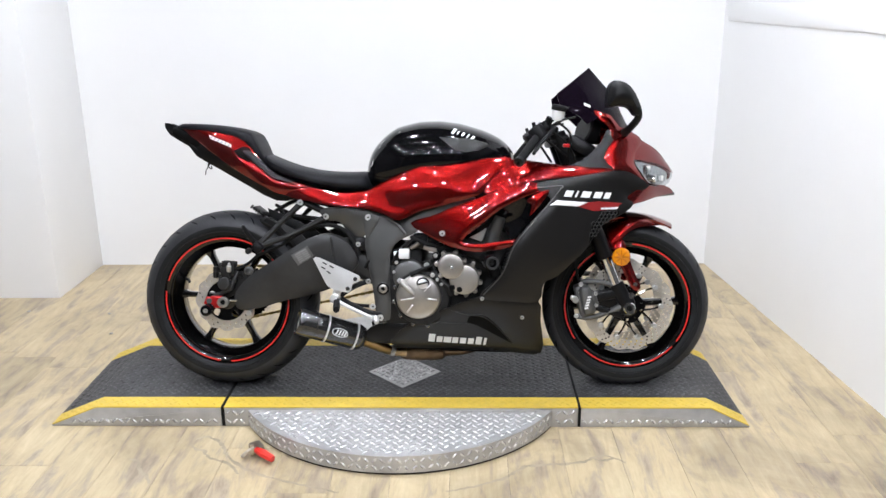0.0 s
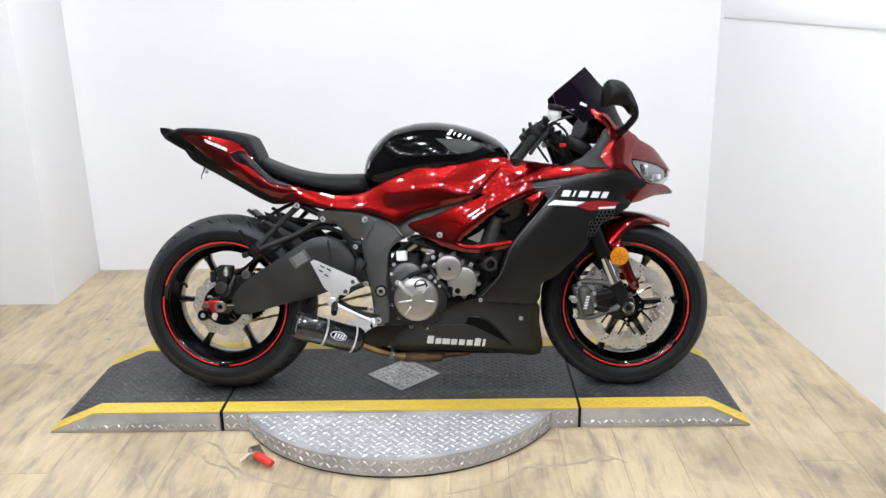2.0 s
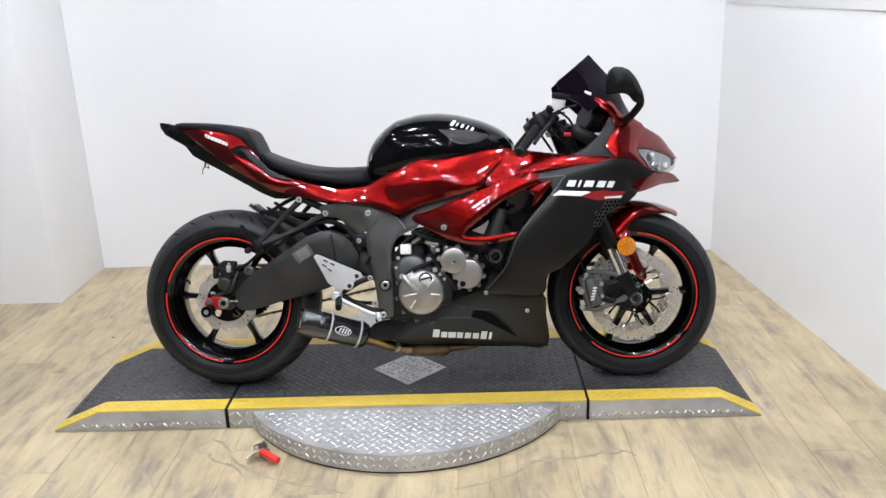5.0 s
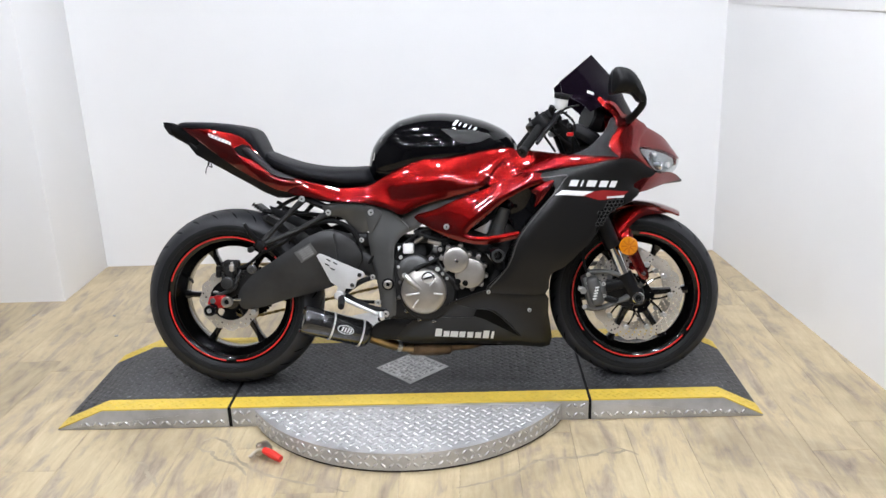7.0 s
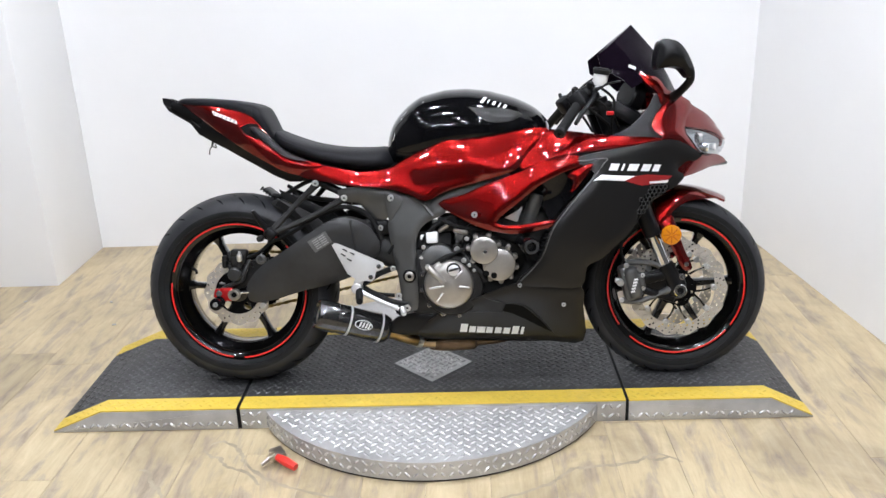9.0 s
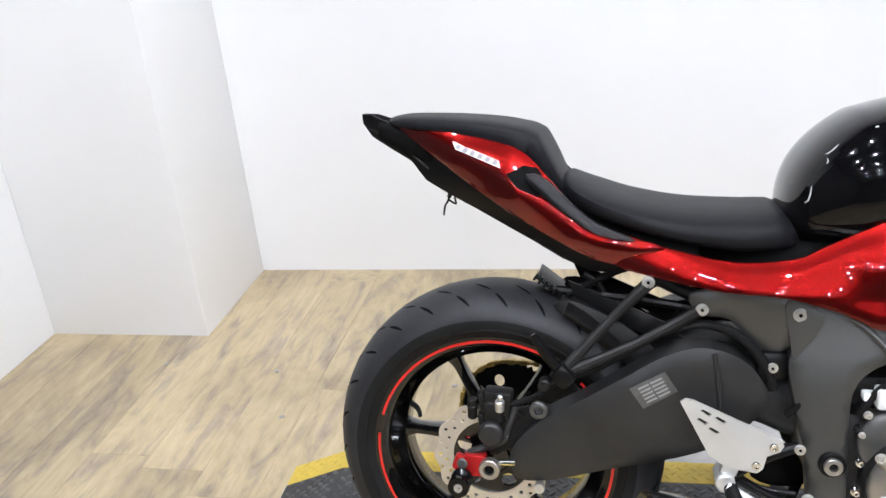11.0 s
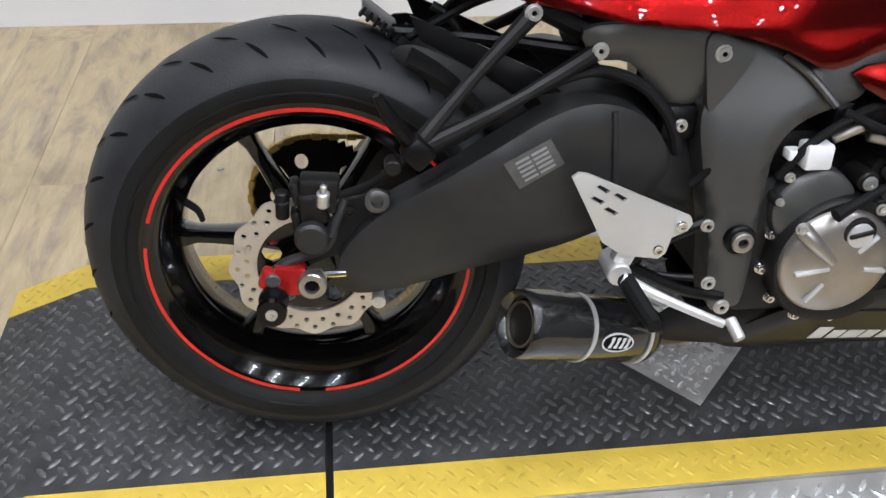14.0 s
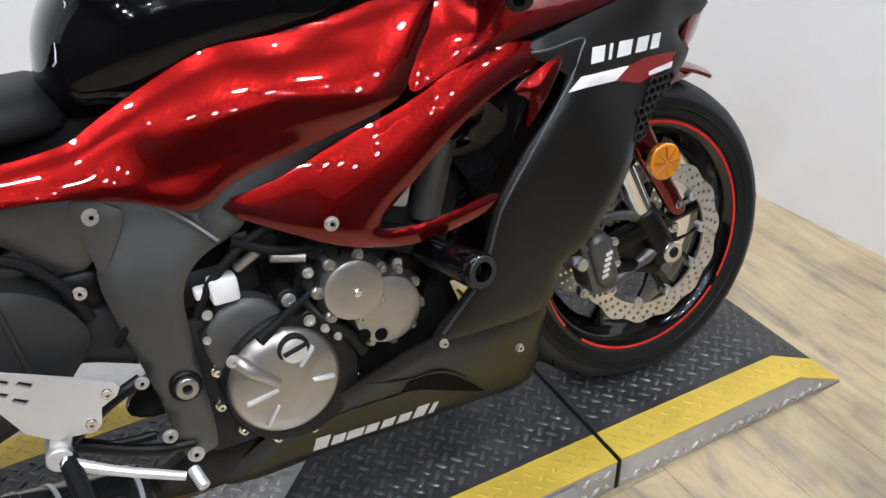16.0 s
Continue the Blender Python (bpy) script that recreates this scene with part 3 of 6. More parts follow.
for sign in (-1, 1):
    part("plate", disc_slice(sign), SILVER, table)
lozenges("tread_mark", tread_grid(CX - CR, CX + CR, CY - CR, FRONT - 0.012, DECK - 0.004, lambda x, y: math.hypot(x - CX, y - CY) < CR - 0.016, 0.0255), table, SILVERLIT, (0.031, 0.0085, 0.0030))
rim_marks = []
for i, a in enumerate(np.arange(-1.02, 1.02, 0.042)):
    for j, z in enumerate((0.025, 0.05)):
        out, along, k = Vector((math.sin(a), -math.cos(a), 0)), Vector((math.cos(a), math.sin(a), 0)), 1 if (i + j) % 2 else -1
        up = Vector((0, 0, 1))
        rim_marks.append((Vector((CX, CY, z)) + out * (CR - 0.0004), (along + up * k).normalized(), (up - along * k).normalized()))
lozenges("rim_mark", rim_marks, table, SILVERLIT, (0.0265, 0.0085, 0.0042))
# Deep black ring paints the shade in the slit below the turntable plate.
under_shade = part("under_shade", ring_arc([(CR - 0.02, 0), (CR - 0.004, 0), (CR - 0.004, 0.008), (CR - 0.02, 0.008)], (0, 0, 0), 0, 360, 96), DARK, table, "black ring standing in for shade under the plate")
under_shade.matrix_basis = pose(CX, CY, 0.0, 90)

pin = thing("lock_pin", "metal locking lever with a red rubber grip", "lever")
part("bracket", merged(rbox((-0.415, 2.165, 0.03), (0.035, 0.05, 0.018), 0.003, (0, 0, 30)), rod((-0.43, 2.15, 0.012), (-0.43, 2.15, 0.05), 0.009)), STEEL, pin)
part("lever_arm", tube([(-0.455, 2.12, 0.02), (-0.43, 2.14, 0.034), (-0.405, 2.135, 0.035)], 0.006), STEEL, pin)
part("grip", tube([(-0.412, 2.138, 0.035), (-0.385, 2.122, 0.03), (-0.352, 2.103, 0.022)], [0.010, 0.014, 0.011]), REDGRIP, pin, "red rubber grip")


# ---- motorcycle ----
# Its own axes: x forward from the rear axle, y to its left, z up from the deck; it leans on its side stand.
bike = thing("motorcycle", "candy red and black sport motorcycle leaning on its stand", "motorcycle", pose(-0.583, 2.585, 0.074, -11.5, 0, -1.5))
REAR, FORE = Vector((0.002, -0.026, 0.305)), Vector((1.410, 0.004, 0.288))


def grooves(centre, radius, half, count, parent):
    """Short slanted cuts in the tread, on the shoulders; black surface strips paint their shade."""
    verts, faces = [], []
    for i in range(count):
        for side in (-1, 1):
            for band in (0, 1):
                a0 = 2 * math.pi * (i + 0.5 * band + 0.25 * (side > 0)) / count
                k, length = len(verts), 0.085 if band == 0 else 0.10
                for s in np.linspace(0, 1, 5):
                    w = half * ((0.86 - 0.26 * s) if band == 0 else (0.50 - 0.24 * s))
                    a = a0 + length * s
                    r = radius - half * 0.64 * (1 - math.sqrt(max(0, 1 - (w / half) ** 2))) + 0.0014
                    thick = 0.0085 * (0.35 + math.sin(math.pi * s) * 0.65) / radius
                    for d in (-thick / 2, thick / 2):
                        verts.append((centre[0] + r * math.cos(a + d), centre[1] + side * w, centre[2] + r * math.sin(a + d)))
                faces += [(k + 2 * j, k + 2 * j + 1, k + 2 * j + 3, k + 2 * j + 2) for j in range(4)]
    me = bpy.data.meshes.new("tread_groove")
    me.from_pydata(verts, [], faces)
    me.materials.append(DARK)
    ob = new("tread_groove", me)
    ob.parent = parent
    return tagged(ob, "short slanted tread cuts, their shade drawn as black strips", kind="stuff")


def petal_disc(centre, y, outer, inner, waves, rows, thick=0.005):
    line = [(centre[0] + (outer + 0.0035 * math.cos(waves * a)) * math.cos(a), centre[2] + (outer + 0.0035 * math.cos(waves * a)) * math.sin(a)) for a in np.linspace(0, 2 * math.pi, waves * 8, endpoint=False)]
    holes = [[(centre[0] + inner * math.cos(a), centre[2] + inner * math.sin(a)) for a in np.linspace(0, 2 * math.pi, 48, endpoint=False)]]
    for r, count, size, start in rows:
        for i in range(count):
            a = 2 * math.pi * (i + start) / count
            cx, cz = centre[0] + r * math.cos(a), centre[2] + r * math.sin(a)
            holes.append([(cx + size * math.cos(b), cz + size * math.sin(b)) for b in np.linspace(0, 2 * math.pi, 8, endpoint=False)])
    flat, faces = sheet(line, 0.05, holes)
    return plated([(x, y - thick / 2, z) for x, z in flat], faces, (0, thick, 0))


def wheel(centre, radius, half, rim, rim_half, start, stripes, name):
    w = part(name, turned([(0, 0.030), (0.002, 0.034), (0.05, 0.040), (0.13, 0.040), (0.178, 0.034), (0.18, 0.030)], centre + Vector((0, -0.09, 0)), centre + Vector((0, 0.09, 0)), 32), RIM, bike, "gloss black wheel hub")
    bead, prof = rim + 0.002, []
    for a in np.linspace(-1.0, 1.0, 27):
        y = half * math.sin(a * math.pi / 2)
        r = radius - half * 0.64 * (1 - math.cos(a * math.pi / 2))
        prof.append((r, y))
    wall_r = prof[0][0]
    prof = [(bead, -rim_half), (bead + (wall_r - bead) * 0.35, -rim_half - (half - rim_half) * 0.55), (bead + (wall_r - bead) * 0.7, -rim_half - (half - rim_half) * 0.88), *prof, (bead + (wall_r - bead) * 0.7, rim_half + (half - rim_half) * 0.88), (bead + (wall_r - bead) * 0.35, rim_half + (half - rim_half) * 0.55), (bead, rim_half), (bead - 0.012, rim_half * 0.9), (bead - 0.012, -rim_half * 0.9)]
    tyre = part("tyre", ring_arc(prof, centre, 0, 360, 120), RUBBER, w, "black road tyre with a paler tread", 50)
    tyre.data.materials.append(TREADSHEEN)
    for f in tyre.data.polygons:
        if math.hypot(f.center.x - centre[0], f.center.z - centre[2]) > wall_r + half * 0.11:
            f.material_index = 1
    for s in (-1, 1):
        y = rim_half + (half - rim_half) * 0.82
        part("sidewall_ridge", ring_arc([(bead + (wall_r - bead) * 0.55, s * y), (bead + (wall_r - bead) * 0.60, s * (y + 0.0022)), (bead + (wall_r - bead) * 0.66, s * (y + 0.002)), (bead + (wall_r - bead) * 0.7, s * (y - 0.001))], centre, 0, 360, 96), RUBBER, tyre)
    grooves(centre, radius, half, 26, w)
    h = rim_half
    inner = [(rim - 0.009, -h - 0.004), (rim - 0.013, -h + 0.002), (rim - 0.020, -h + 0.004), (rim - 0.0215, -h + 0.018), (rim - 0.029, -h + 0.021), (rim - 0.0305, -h + 0.036), (rim - 0.038, -h + 0.039), (rim - 0.040, -h * 0.1)]
    outer = [(rim + 0.006, -h - 0.004), (rim + 0.006, -h + 0.004), (rim - 0.004, -h + 0.006), (rim - 0.012, -h + 0.018), (rim - 0.026, -h * 0.5), (rim - 0.032, 0)]
    lip = outer + [(r, -y) for r, y in outer[-2::-1]] + [(r, -y) for r, y in inner] + inner[::-1]
    part("rim", ring_arc(lip, centre, 0, 360, 120), RIM, w, "gloss black cast rim", 80)
    for a0, a1 in stripes:
        band = [(rim - 0.0008, -rim_half - 0.0050), (rim - 0.0008, -rim_half - 0.0040), (rim - 0.0055, -rim_half - 0.0040), (rim - 0.0055, -rim_half - 0.0050)]
        part("rim_stripe", ring_arc(band, centre, a0, a1, 60), STRIPE, w, "bright red rim tape")
    for k in range(6):
        a = radians(start + 60 * k)
        out = Vector((math.cos(a), 0, math.sin(a)))
        side = Vector((-math.sin(a), 0, math.cos(a)))
        bm, rings = bmesh.new(), []
        for d, wd, dp in ((0.034, 0.019, 0.034), (0.07, 0.013, 0.028), (rim * 0.62, 0.010, 0.020), (rim - 0.06, 0.0105, 0.018), (rim - 0.034, 0.017, 0.024)):
            ring = []
            for b in np.linspace(0, 2 * math.pi, 12, endpoint=False):
                c, s = math.cos(b), math.sin(b)
                p = centre + out * d + side * wd * math.copysign(abs(c) ** 0.6, c) + Vector((0, dp * math.copysign(abs(s) ** 0.6, s), 0))
                ring.append(bm.verts.new(p))
            rings.append(ring)
        for p, q in zip(rings, rings[1:]):
            for i in range(12):
                bm.faces.new((p[i], p[(i + 1) % 12], q[(i + 1) % 12], q[i]))
        bm.faces.new(rings[0]), bm.faces.new(rings[-1])
        part("spoke", bm, RIM, w)
    return w


rear = wheel(REAR, 0.313, 0.092, 0.222, 0.078, 117, [(52, 162), (172, 262), (272, 402)], "rear_wheel")
fore = wheel(FORE, 0.294, 0.060, 0.220, 0.050, 3, [(-36, 86), (98, 214), (228, 318)], "front_wheel")
part("brake_disc", petal_disc(REAR, -0.118, 0.106, 0.072, 12, [(0.098, 24, 0.0038, 0.0), (0.086, 24, 0.0038, 0.5)]), DISC, rear, "petal-cut drilled steel disc")
part("disc_carrier", petal_disc(REAR, -0.113, 0.078, 0.034, 5, [(0.055, 5, 0.014, 0.2)], 0.006), RIM, rear)
part("valve_stem", tube([(-0.168, -0.05, 0.375), (-0.15, -0.062, 0.368), (-0.14, -0.085, 0.364)], [0.006, 0.005, 0.004]), SOFT, rear)
teeth = [(0.098 + (0.006 if i % 2 else -0.002)) for i in range(88)]
line = [(r * math.cos(2 * math.pi * i / 88), 0.300 + r * math.sin(2 * math.pi * i / 88)) for i, r in enumerate(teeth)]
flat, faces = sheet(line, 0.05, [[(0.062 * math.cos(2 * math.pi * (k + 0.5) / 5) + 0.011 * math.cos(b), 0.300 + 0.062 * math.sin(2 * math.pi * (k + 0.5) / 5) + 0.014 * math.sin(b)) for b in np.linspace(0, 2 * math.pi, 12, endpoint=False)] for k in range(5)])
part("sprocket", plated([(x, 0.118, z) for x, z in flat], faces, (0, 0.006, 0)), DARK, rear, "black rear sprocket")
for side in (-1, 1):
    part("brake_disc", petal_disc(FORE, side * 0.073, 0.153, 0.119, 14, [(0.1465, 40, 0.0036, 0.0), (0.1365, 40, 0.0036, 0.33), (0.1265, 40, 0.0036, 0.66)]), DISC, fore, "petal-cut drilled steel disc")
    hub_plate = part("disc_carrier", petal_disc(FORE, side * 0.068, 0.058, 0.036, 5, [(0.048, 10, 0.005, 0.5)], 0.006), RIM, fore, "black disc carrier")
    for k in range(10):
        a = 2 * math.pi * k / 10
        c, q = math.cos(a), math.sin(a)
        bend = a + (0.22 if k % 2 else -0.22)
        part("carrier_arm", tube([(FORE.x + 0.058 * math.cos(bend), side * 0.068, FORE.z + 0.058 * math.sin(bend)), (FORE.x + 0.085 * math.cos((a + bend) / 2), side * 0.069, FORE.z + 0.085 * math.sin((a + bend) / 2)), (FORE.x + 0.112 * c, side * 0.070, FORE.z + 0.112 * q)], [0.0045, 0.0028, 0.0042], 8, 3), RIM, hub_plate)
        part("disc_button", turned([(0, 0.0095), (0.016, 0.0095), (0.017, 0.008), (0.017, 0.004), (0.013, 0.0035)], (FORE.x + 0.114 * c, side * 0.062, FORE.z + 0.114 * q), (FORE.x + 0.114 * c, side * 0.3, FORE.z + 0.114 * q), 14), STEELBOLT, fore)

# Chain on the far side.
turn_r, small_r = 0.102, 0.038
track = [(turn_r * math.cos(a), 0.300 + turn_r * math.sin(a)) for a in np.radians(np.arange(100, 262, 7))]
track += [(x, 0.300 - turn_r + (0.345 - small_r - 0.300 + turn_r) * x / 0.5) for x in np.arange(0.0, 0.5, 0.0135)]
track += [(0.5 + small_r * math.cos(a), 0.345 + small_r * math.sin(a)) for a in np.radians(np.arange(-80, 90, 20))]
track += [(x, 0.300 + turn_r + (0.345 + small_r - 0.300 - turn_r) * x / 0.5) for x in np.arange(0.5, -0.01, -0.0135)]
pieces = []
for i, ((xa, za), (xb, zb)) in enumerate(zip(track, track[1:] + track[:1])):
    pieces.append(rbox(((xa + xb) / 2, 0.120, (za + zb) / 2), (0.0165, 0.016 if i % 2 else 0.011, 0.011 if i % 2 else 0.008), 0.002, (0, -math.degrees(math.atan2(zb - za, xb - xa)), 0), 1))
part("drive_chain", merged(*pieces), GOLD, bike, "gold drive chain")

# Swingarm and rear axle.
arm_edge = [(0.045, -0.150, 0.339), (0.095, -0.158, 0.396), (0.178, -0.168, 0.449), (0.259, -0.172, 0.501), (0.308, -0.172, 0.530), (0.360, -0.168, 0.544), (0.413, -0.160, 0.531), (0.454, -0.15, 0.496), (0.472, -0.145, 0.440), (0.408, -0.145, 0.371), (0.330, -0.148, 0.338), (0.211, -0.150, 0.309), (0.129, -0.146, 0.284), (0.065, -0.146, 0.276), (0.042, -0.146, 0.295)]
arm, arm_skin = panel(arm_edge, 0.010, 0.03, 0.055, 0.02)
swing = pair("swingarm", arm, ARM, bike, "dark grey aluminium swingarm")[0]
part("cross_brace", loft([(0.33, 0.43, 0.13, 0.06, 0.05, 3), (0.42, 0.45, 0.13, 0.07, 0.06, 3), (0.52, 0.42, 0.12, 0.07, 0.07, 3)]), ARM, swing)
part("rib", tube([(0.385, -0.172, 0.535), (0.392, -0.17, 0.48), (0.398, -0.163, 0.43)], 0.004, 8), ARM, swing)
tag = part("warning_label", decal([(0.249, 0.473), (0.306, 0.505), (0.327, 0.470), (0.272, 0.437)], arm_skin), FOIL, swing, "silver label with faint print")
ux, uz = Vector((0.053, 0.030)).normalized(), Vector((-0.030, 0.053)).normalized()
for k in range(5):
    c = Vector((0.2885, 0.4712)) + uz * (0.014 - 0.007 * k)
    for s, wd in ((-0.011, 0.019), (0.012, 0.021)):
        m = c + ux * s
        part("print_bar", decal([tuple(m + ux * a + uz * b) for a, b in ((-wd / 2, -0.0016), (wd / 2, -0.0016), (wd / 2, 0.0016), (-wd / 2, 0.0016))], arm_skin, 0.0026), GREYPRINT, tag)
pair("axle_block", merged(rbox((-0.022, -0.152, 0.306), (0.042, 0.022, 0.042), 0.005), rbox((-0.048, -0.152, 0.307), (0.030, 0.020, 0.030), 0.006, (0, 20, 0))), ANODRED, bike, "red anodised axle adjuster")
part("axle_nut", turned([(0, 0.019), (0.014, 0.019), (0.016, 0.017), (0.016, 0.010), (0.004, 0.009)], (0.006, -0.162, 0.307), (0.006, -0.3, 0.307), 20), CASE, bike)
part("spool_bolt", hexbolt((-0.046, -0.198, 0.282), 0.008, 0.006), STEELBOLT, bike)
# Black rod fills the nut and paints the shade of its hollow.
part("axle_bore_shade", rod((0.006, -0.15, 0.307), (0.006, -0.1745, 0.307), 0.0085), DARK, bike)
part("adjuster_bolt", turned([(0, 0.005), (0.03, 0.005), (0.031, 0.008), (0.04, 0.008)], (0.05, -0.152, 0.312), (0.02, -0.152, 0.311), 10), CHROME, bike)
pair("stand_spool", turned([(0, 0.010), (0.004, 0.020), (0.010, 0.020), (0.016, 0.011), (0.028, 0.011), (0.034, 0.020), (0.042, 0.019), (0.043, 0.008)], (-0.046, -0.158, 0.282), (-0.046, -0.3, 0.282), 20), GLOSS, bike, "black stand spool")
pair("lower_spool", turned([(0, 0.008), (0.018, 0.008), (0.02, 0.0095), (0.028, 0.0095), (0.029, 0.005)], (0.092, -0.13, 0.268), (0.092, -0.3, 0.262), 14), STEELBOLT, bike)
cal = part("rear_caliper", merged(rbox((0.020, -0.138, 0.448), (0.050, 0.034, 0.022), 0.005, (0, 4, 0)), rbox((0.034, -0.136, 0.430), (0.014, 0.036, 0.036), 0.004, (0, 4, 0)), rbox((0.010, -0.136, 0.418), (0.036, 0.040, 0.050), 0.010, (0, -8, 0), 3), rbox((-0.010, -0.134, 0.436), (0.012, 0.030, 0.034), 0.004, (0, -10, 0)), rbox((-0.012, -0.132, 0.396), (0.012, 0.026, 0.030), 0.004, (0, -10, 0)), rod((0.034, -0.140, 0.40), (0.030, -0.150, 0.375), 0.007, 10)), BLOCK, bike, "black rear brake caliper")
part("piston_housing", turned([(0, 0.022), (0.012, 0.022), (0.016, 0.018), (0.017, 0.004)], (0.007, -0.155, 0.383), (0.007, -0.3, 0.380), 24), ARM, cal)
part("caliper_bracket", tube([(0.050, -0.138, 0.425), (0.036, -0.146, 0.392), (0.026, -0.148, 0.364), (-0.006, -0.146, 0.348), (-0.030, -0.146, 0.338), (-0.056, -0.148, 0.316)], [0.006, 0.007, 0.007, 0.007, 0.008, 0.009], 10), ARM, cal, "cast caliper bracket")
part("bracket_web", slab([(-0.01, 0.345), (0.03, 0.362), (0.05, 0.42), (0.11, 0.43), (0.10, 0.385), (0.05, 0.345), (0.0, 0.325)], -0.132, -0.120, 0.003), BLOCK, cal)
part("bleed_screw", merged(rod((0.023, -0.155, 0.424), (0.025, -0.160, 0.446), 0.0085), rod((0.025, -0.160, 0.446), (0.026, -0.161, 0.456), 0.0045)), STEELBOLT, cal)
part("slide_pin", merged(rod((-0.030, -0.135, 0.400), (-0.028, -0.140, 0.440), 0.009), rod((-0.029, -0.138, 0.424), (-0.029, -0.139, 0.428), 0.0105)), BLOCK, cal)
part("pad_pin", merged(rod((-0.047, -0.150, 0.322), (-0.047, -0.166, 0.322), 0.010), rod((-0.034, -0.148, 0.330), (-0.034, -0.160, 0.330), 0.009)), CALIPER, cal)
part("hose_joint", turned([(0, 0.015), (0.010, 0.016), (0.012, 0.013), (0.012, 0.008), (0.004, 0.007)], (0.092, -0.146, 0.428), (0.092, -0.3, 0.428), 18), CALIPER, cal)
part("caliper_bolt", hexbolt((0.056, -0.137, 0.408), 0.009), BLOCK, cal)
cal.location = (0.002, 0, -0.012)
part("brake_hose", tube([(0.030, -0.14, 0.415), (0.085, -0.145, 0.436), (0.13, -0.15, 0.47), (0.20, -0.155, 0.50), (0.30, -0.15, 0.56), (0.38, -0.14, 0.575), (0.44, -0.14, 0.545), (0.475, -0.145, 0.50)], 0.0055), SOFT, bike)
part("swingarm_hose", tube([(0.30, -0.13, 0.555), (0.36, -0.135, 0.575), (0.42, -0.14, 0.56), (0.46, -0.15, 0.52), (0.48, -0.15, 0.47)], 0.008), SOFT, bike)
part("hugger", ring_arc([(0.308, -0.088), (0.322, -0.066), (0.328, 0), (0.322, 0.066), (0.308, 0.088), (0.304, 0.086), (0.321, 0), (0.304, -0.086)], REAR, 24, 64, 24), BLOCK, bike, "black rear mudguard")
fin, _ = panel([(0.117, -0.086, 0.588), (0.146, -0.086, 0.597), (0.181, -0.088, 0.584), (0.23, -0.09, 0.560), (0.281, -0.092, 0.524), (0.30, -0.094, 0.492), (0.262, -0.096, 0.476), (0.218, -0.096, 0.501), (0.186, -0.095, 0.518), (0.151, -0.092, 0.546)], 0.004, 0.02, 0.004, 0.016, 2)
pair("hugger_side", fin, BLOCK, bike, "pointed dark grey mudguard side")
guard, _ = panel([(0.142, -0.070, 0.629), (0.20, -0.072, 0.606), (0.31, -0.075, 0.556), (0.34, -0.078, 0.53), (0.30, -0.078, 0.525), (0.262, -0.078, 0.541), (0.20, -0.074, 0.574), (0.155, -0.072, 0.598)], 0.002, 0.02, 0.005, 0.02, 1)
pair("inner_guard", guard, PLASTIC, bike, "black inner mudguard side")
part("mudflap", merged(rbox((0.106, -0.01, 0.614), (0.056, 0.10, 0.005), 0.002, (0, 38, 0)), *[rbox((0.084 + 0.0085 * k, -0.058, 0.633 - 0.0066 * k), (0.0045, 0.014, 0.014), 0.001, (0, 38, 0), 1) for k in range(6)]), PLASTIC, bike, "ribbed black inner mudguard")
part("seat_truss", merged(tube([(0.14, -0.06, 0.60), (0.22, -0.07, 0.645), (0.28, -0.08, 0.665)], 0.007, 8), tube([(0.12, -0.055, 0.608), (0.24, -0.07, 0.60), (0.38, -0.09, 0.585)], 0.008, 8), tube([(0.21, -0.065, 0.60), (0.19, -0.065, 0.628), (0.17, -0.062, 0.640)], 0.006, 8)), PLASTIC, bike, "black seat frame truss")

# Subframe struts, passenger hanger and bolts.
part("strut", tube([(0.282, -0.150, 0.650), (0.215, -0.170, 0.585), (0.142, -0.198, 0.508)], [0.012, 0.008, 0.011]), BLOCK, bike)
part("strut", tube([(0.366, -0.140, 0.602), (0.26, -0.165, 0.548), (0.146, -0.198, 0.505)], [0.012, 0.008, 0.011]), BLOCK, bike)
part("strut", tube([(0.282, 0.150, 0.650), (0.215, 0.170, 0.585), (0.142, 0.198, 0.508)], [0.012, 0.008, 0.011]), BLOCK, bike)
part("strut", tube([(0.366, 0.140, 0.602), (0.26, 0.165, 0.548), (0.146, 0.198, 0.505)], [0.012, 0.008, 0.011]), BLOCK, bike)
part("passenger_peg", merged(rbox((0.142, -0.205, 0.503), (0.035, 0.03, 0.032), 0.006, (0, 45, 0)), tube([(0.135, -0.205, 0.512), (0.11, -0.215, 0.55), (0.095, -0.22, 0.578)], [0.010, 0.009, 0.005])), PLASTIC, bike, "black folded passenger footpeg")
part("peg_pivot", rod((0.112, -0.2, 0.49), (0.112, -0.225, 0.49), 0.010), BLOCK, bike)
part("subframe", merged(tube([(0.28, -0.12, 0.655), (0.40, -0.12, 0.60), (0.50, -0.12, 0.58)], 0.012), tube([(0.28, 0.12, 0.655), (0.40, 0.12, 0.60), (0.50, 0.12, 0.58)], 0.012), tube([(0.29, -0.12, 0.655), (0.30, 0, 0.65), (0.29, 0.12, 0.655)], 0.012)), PLASTIC, bike)
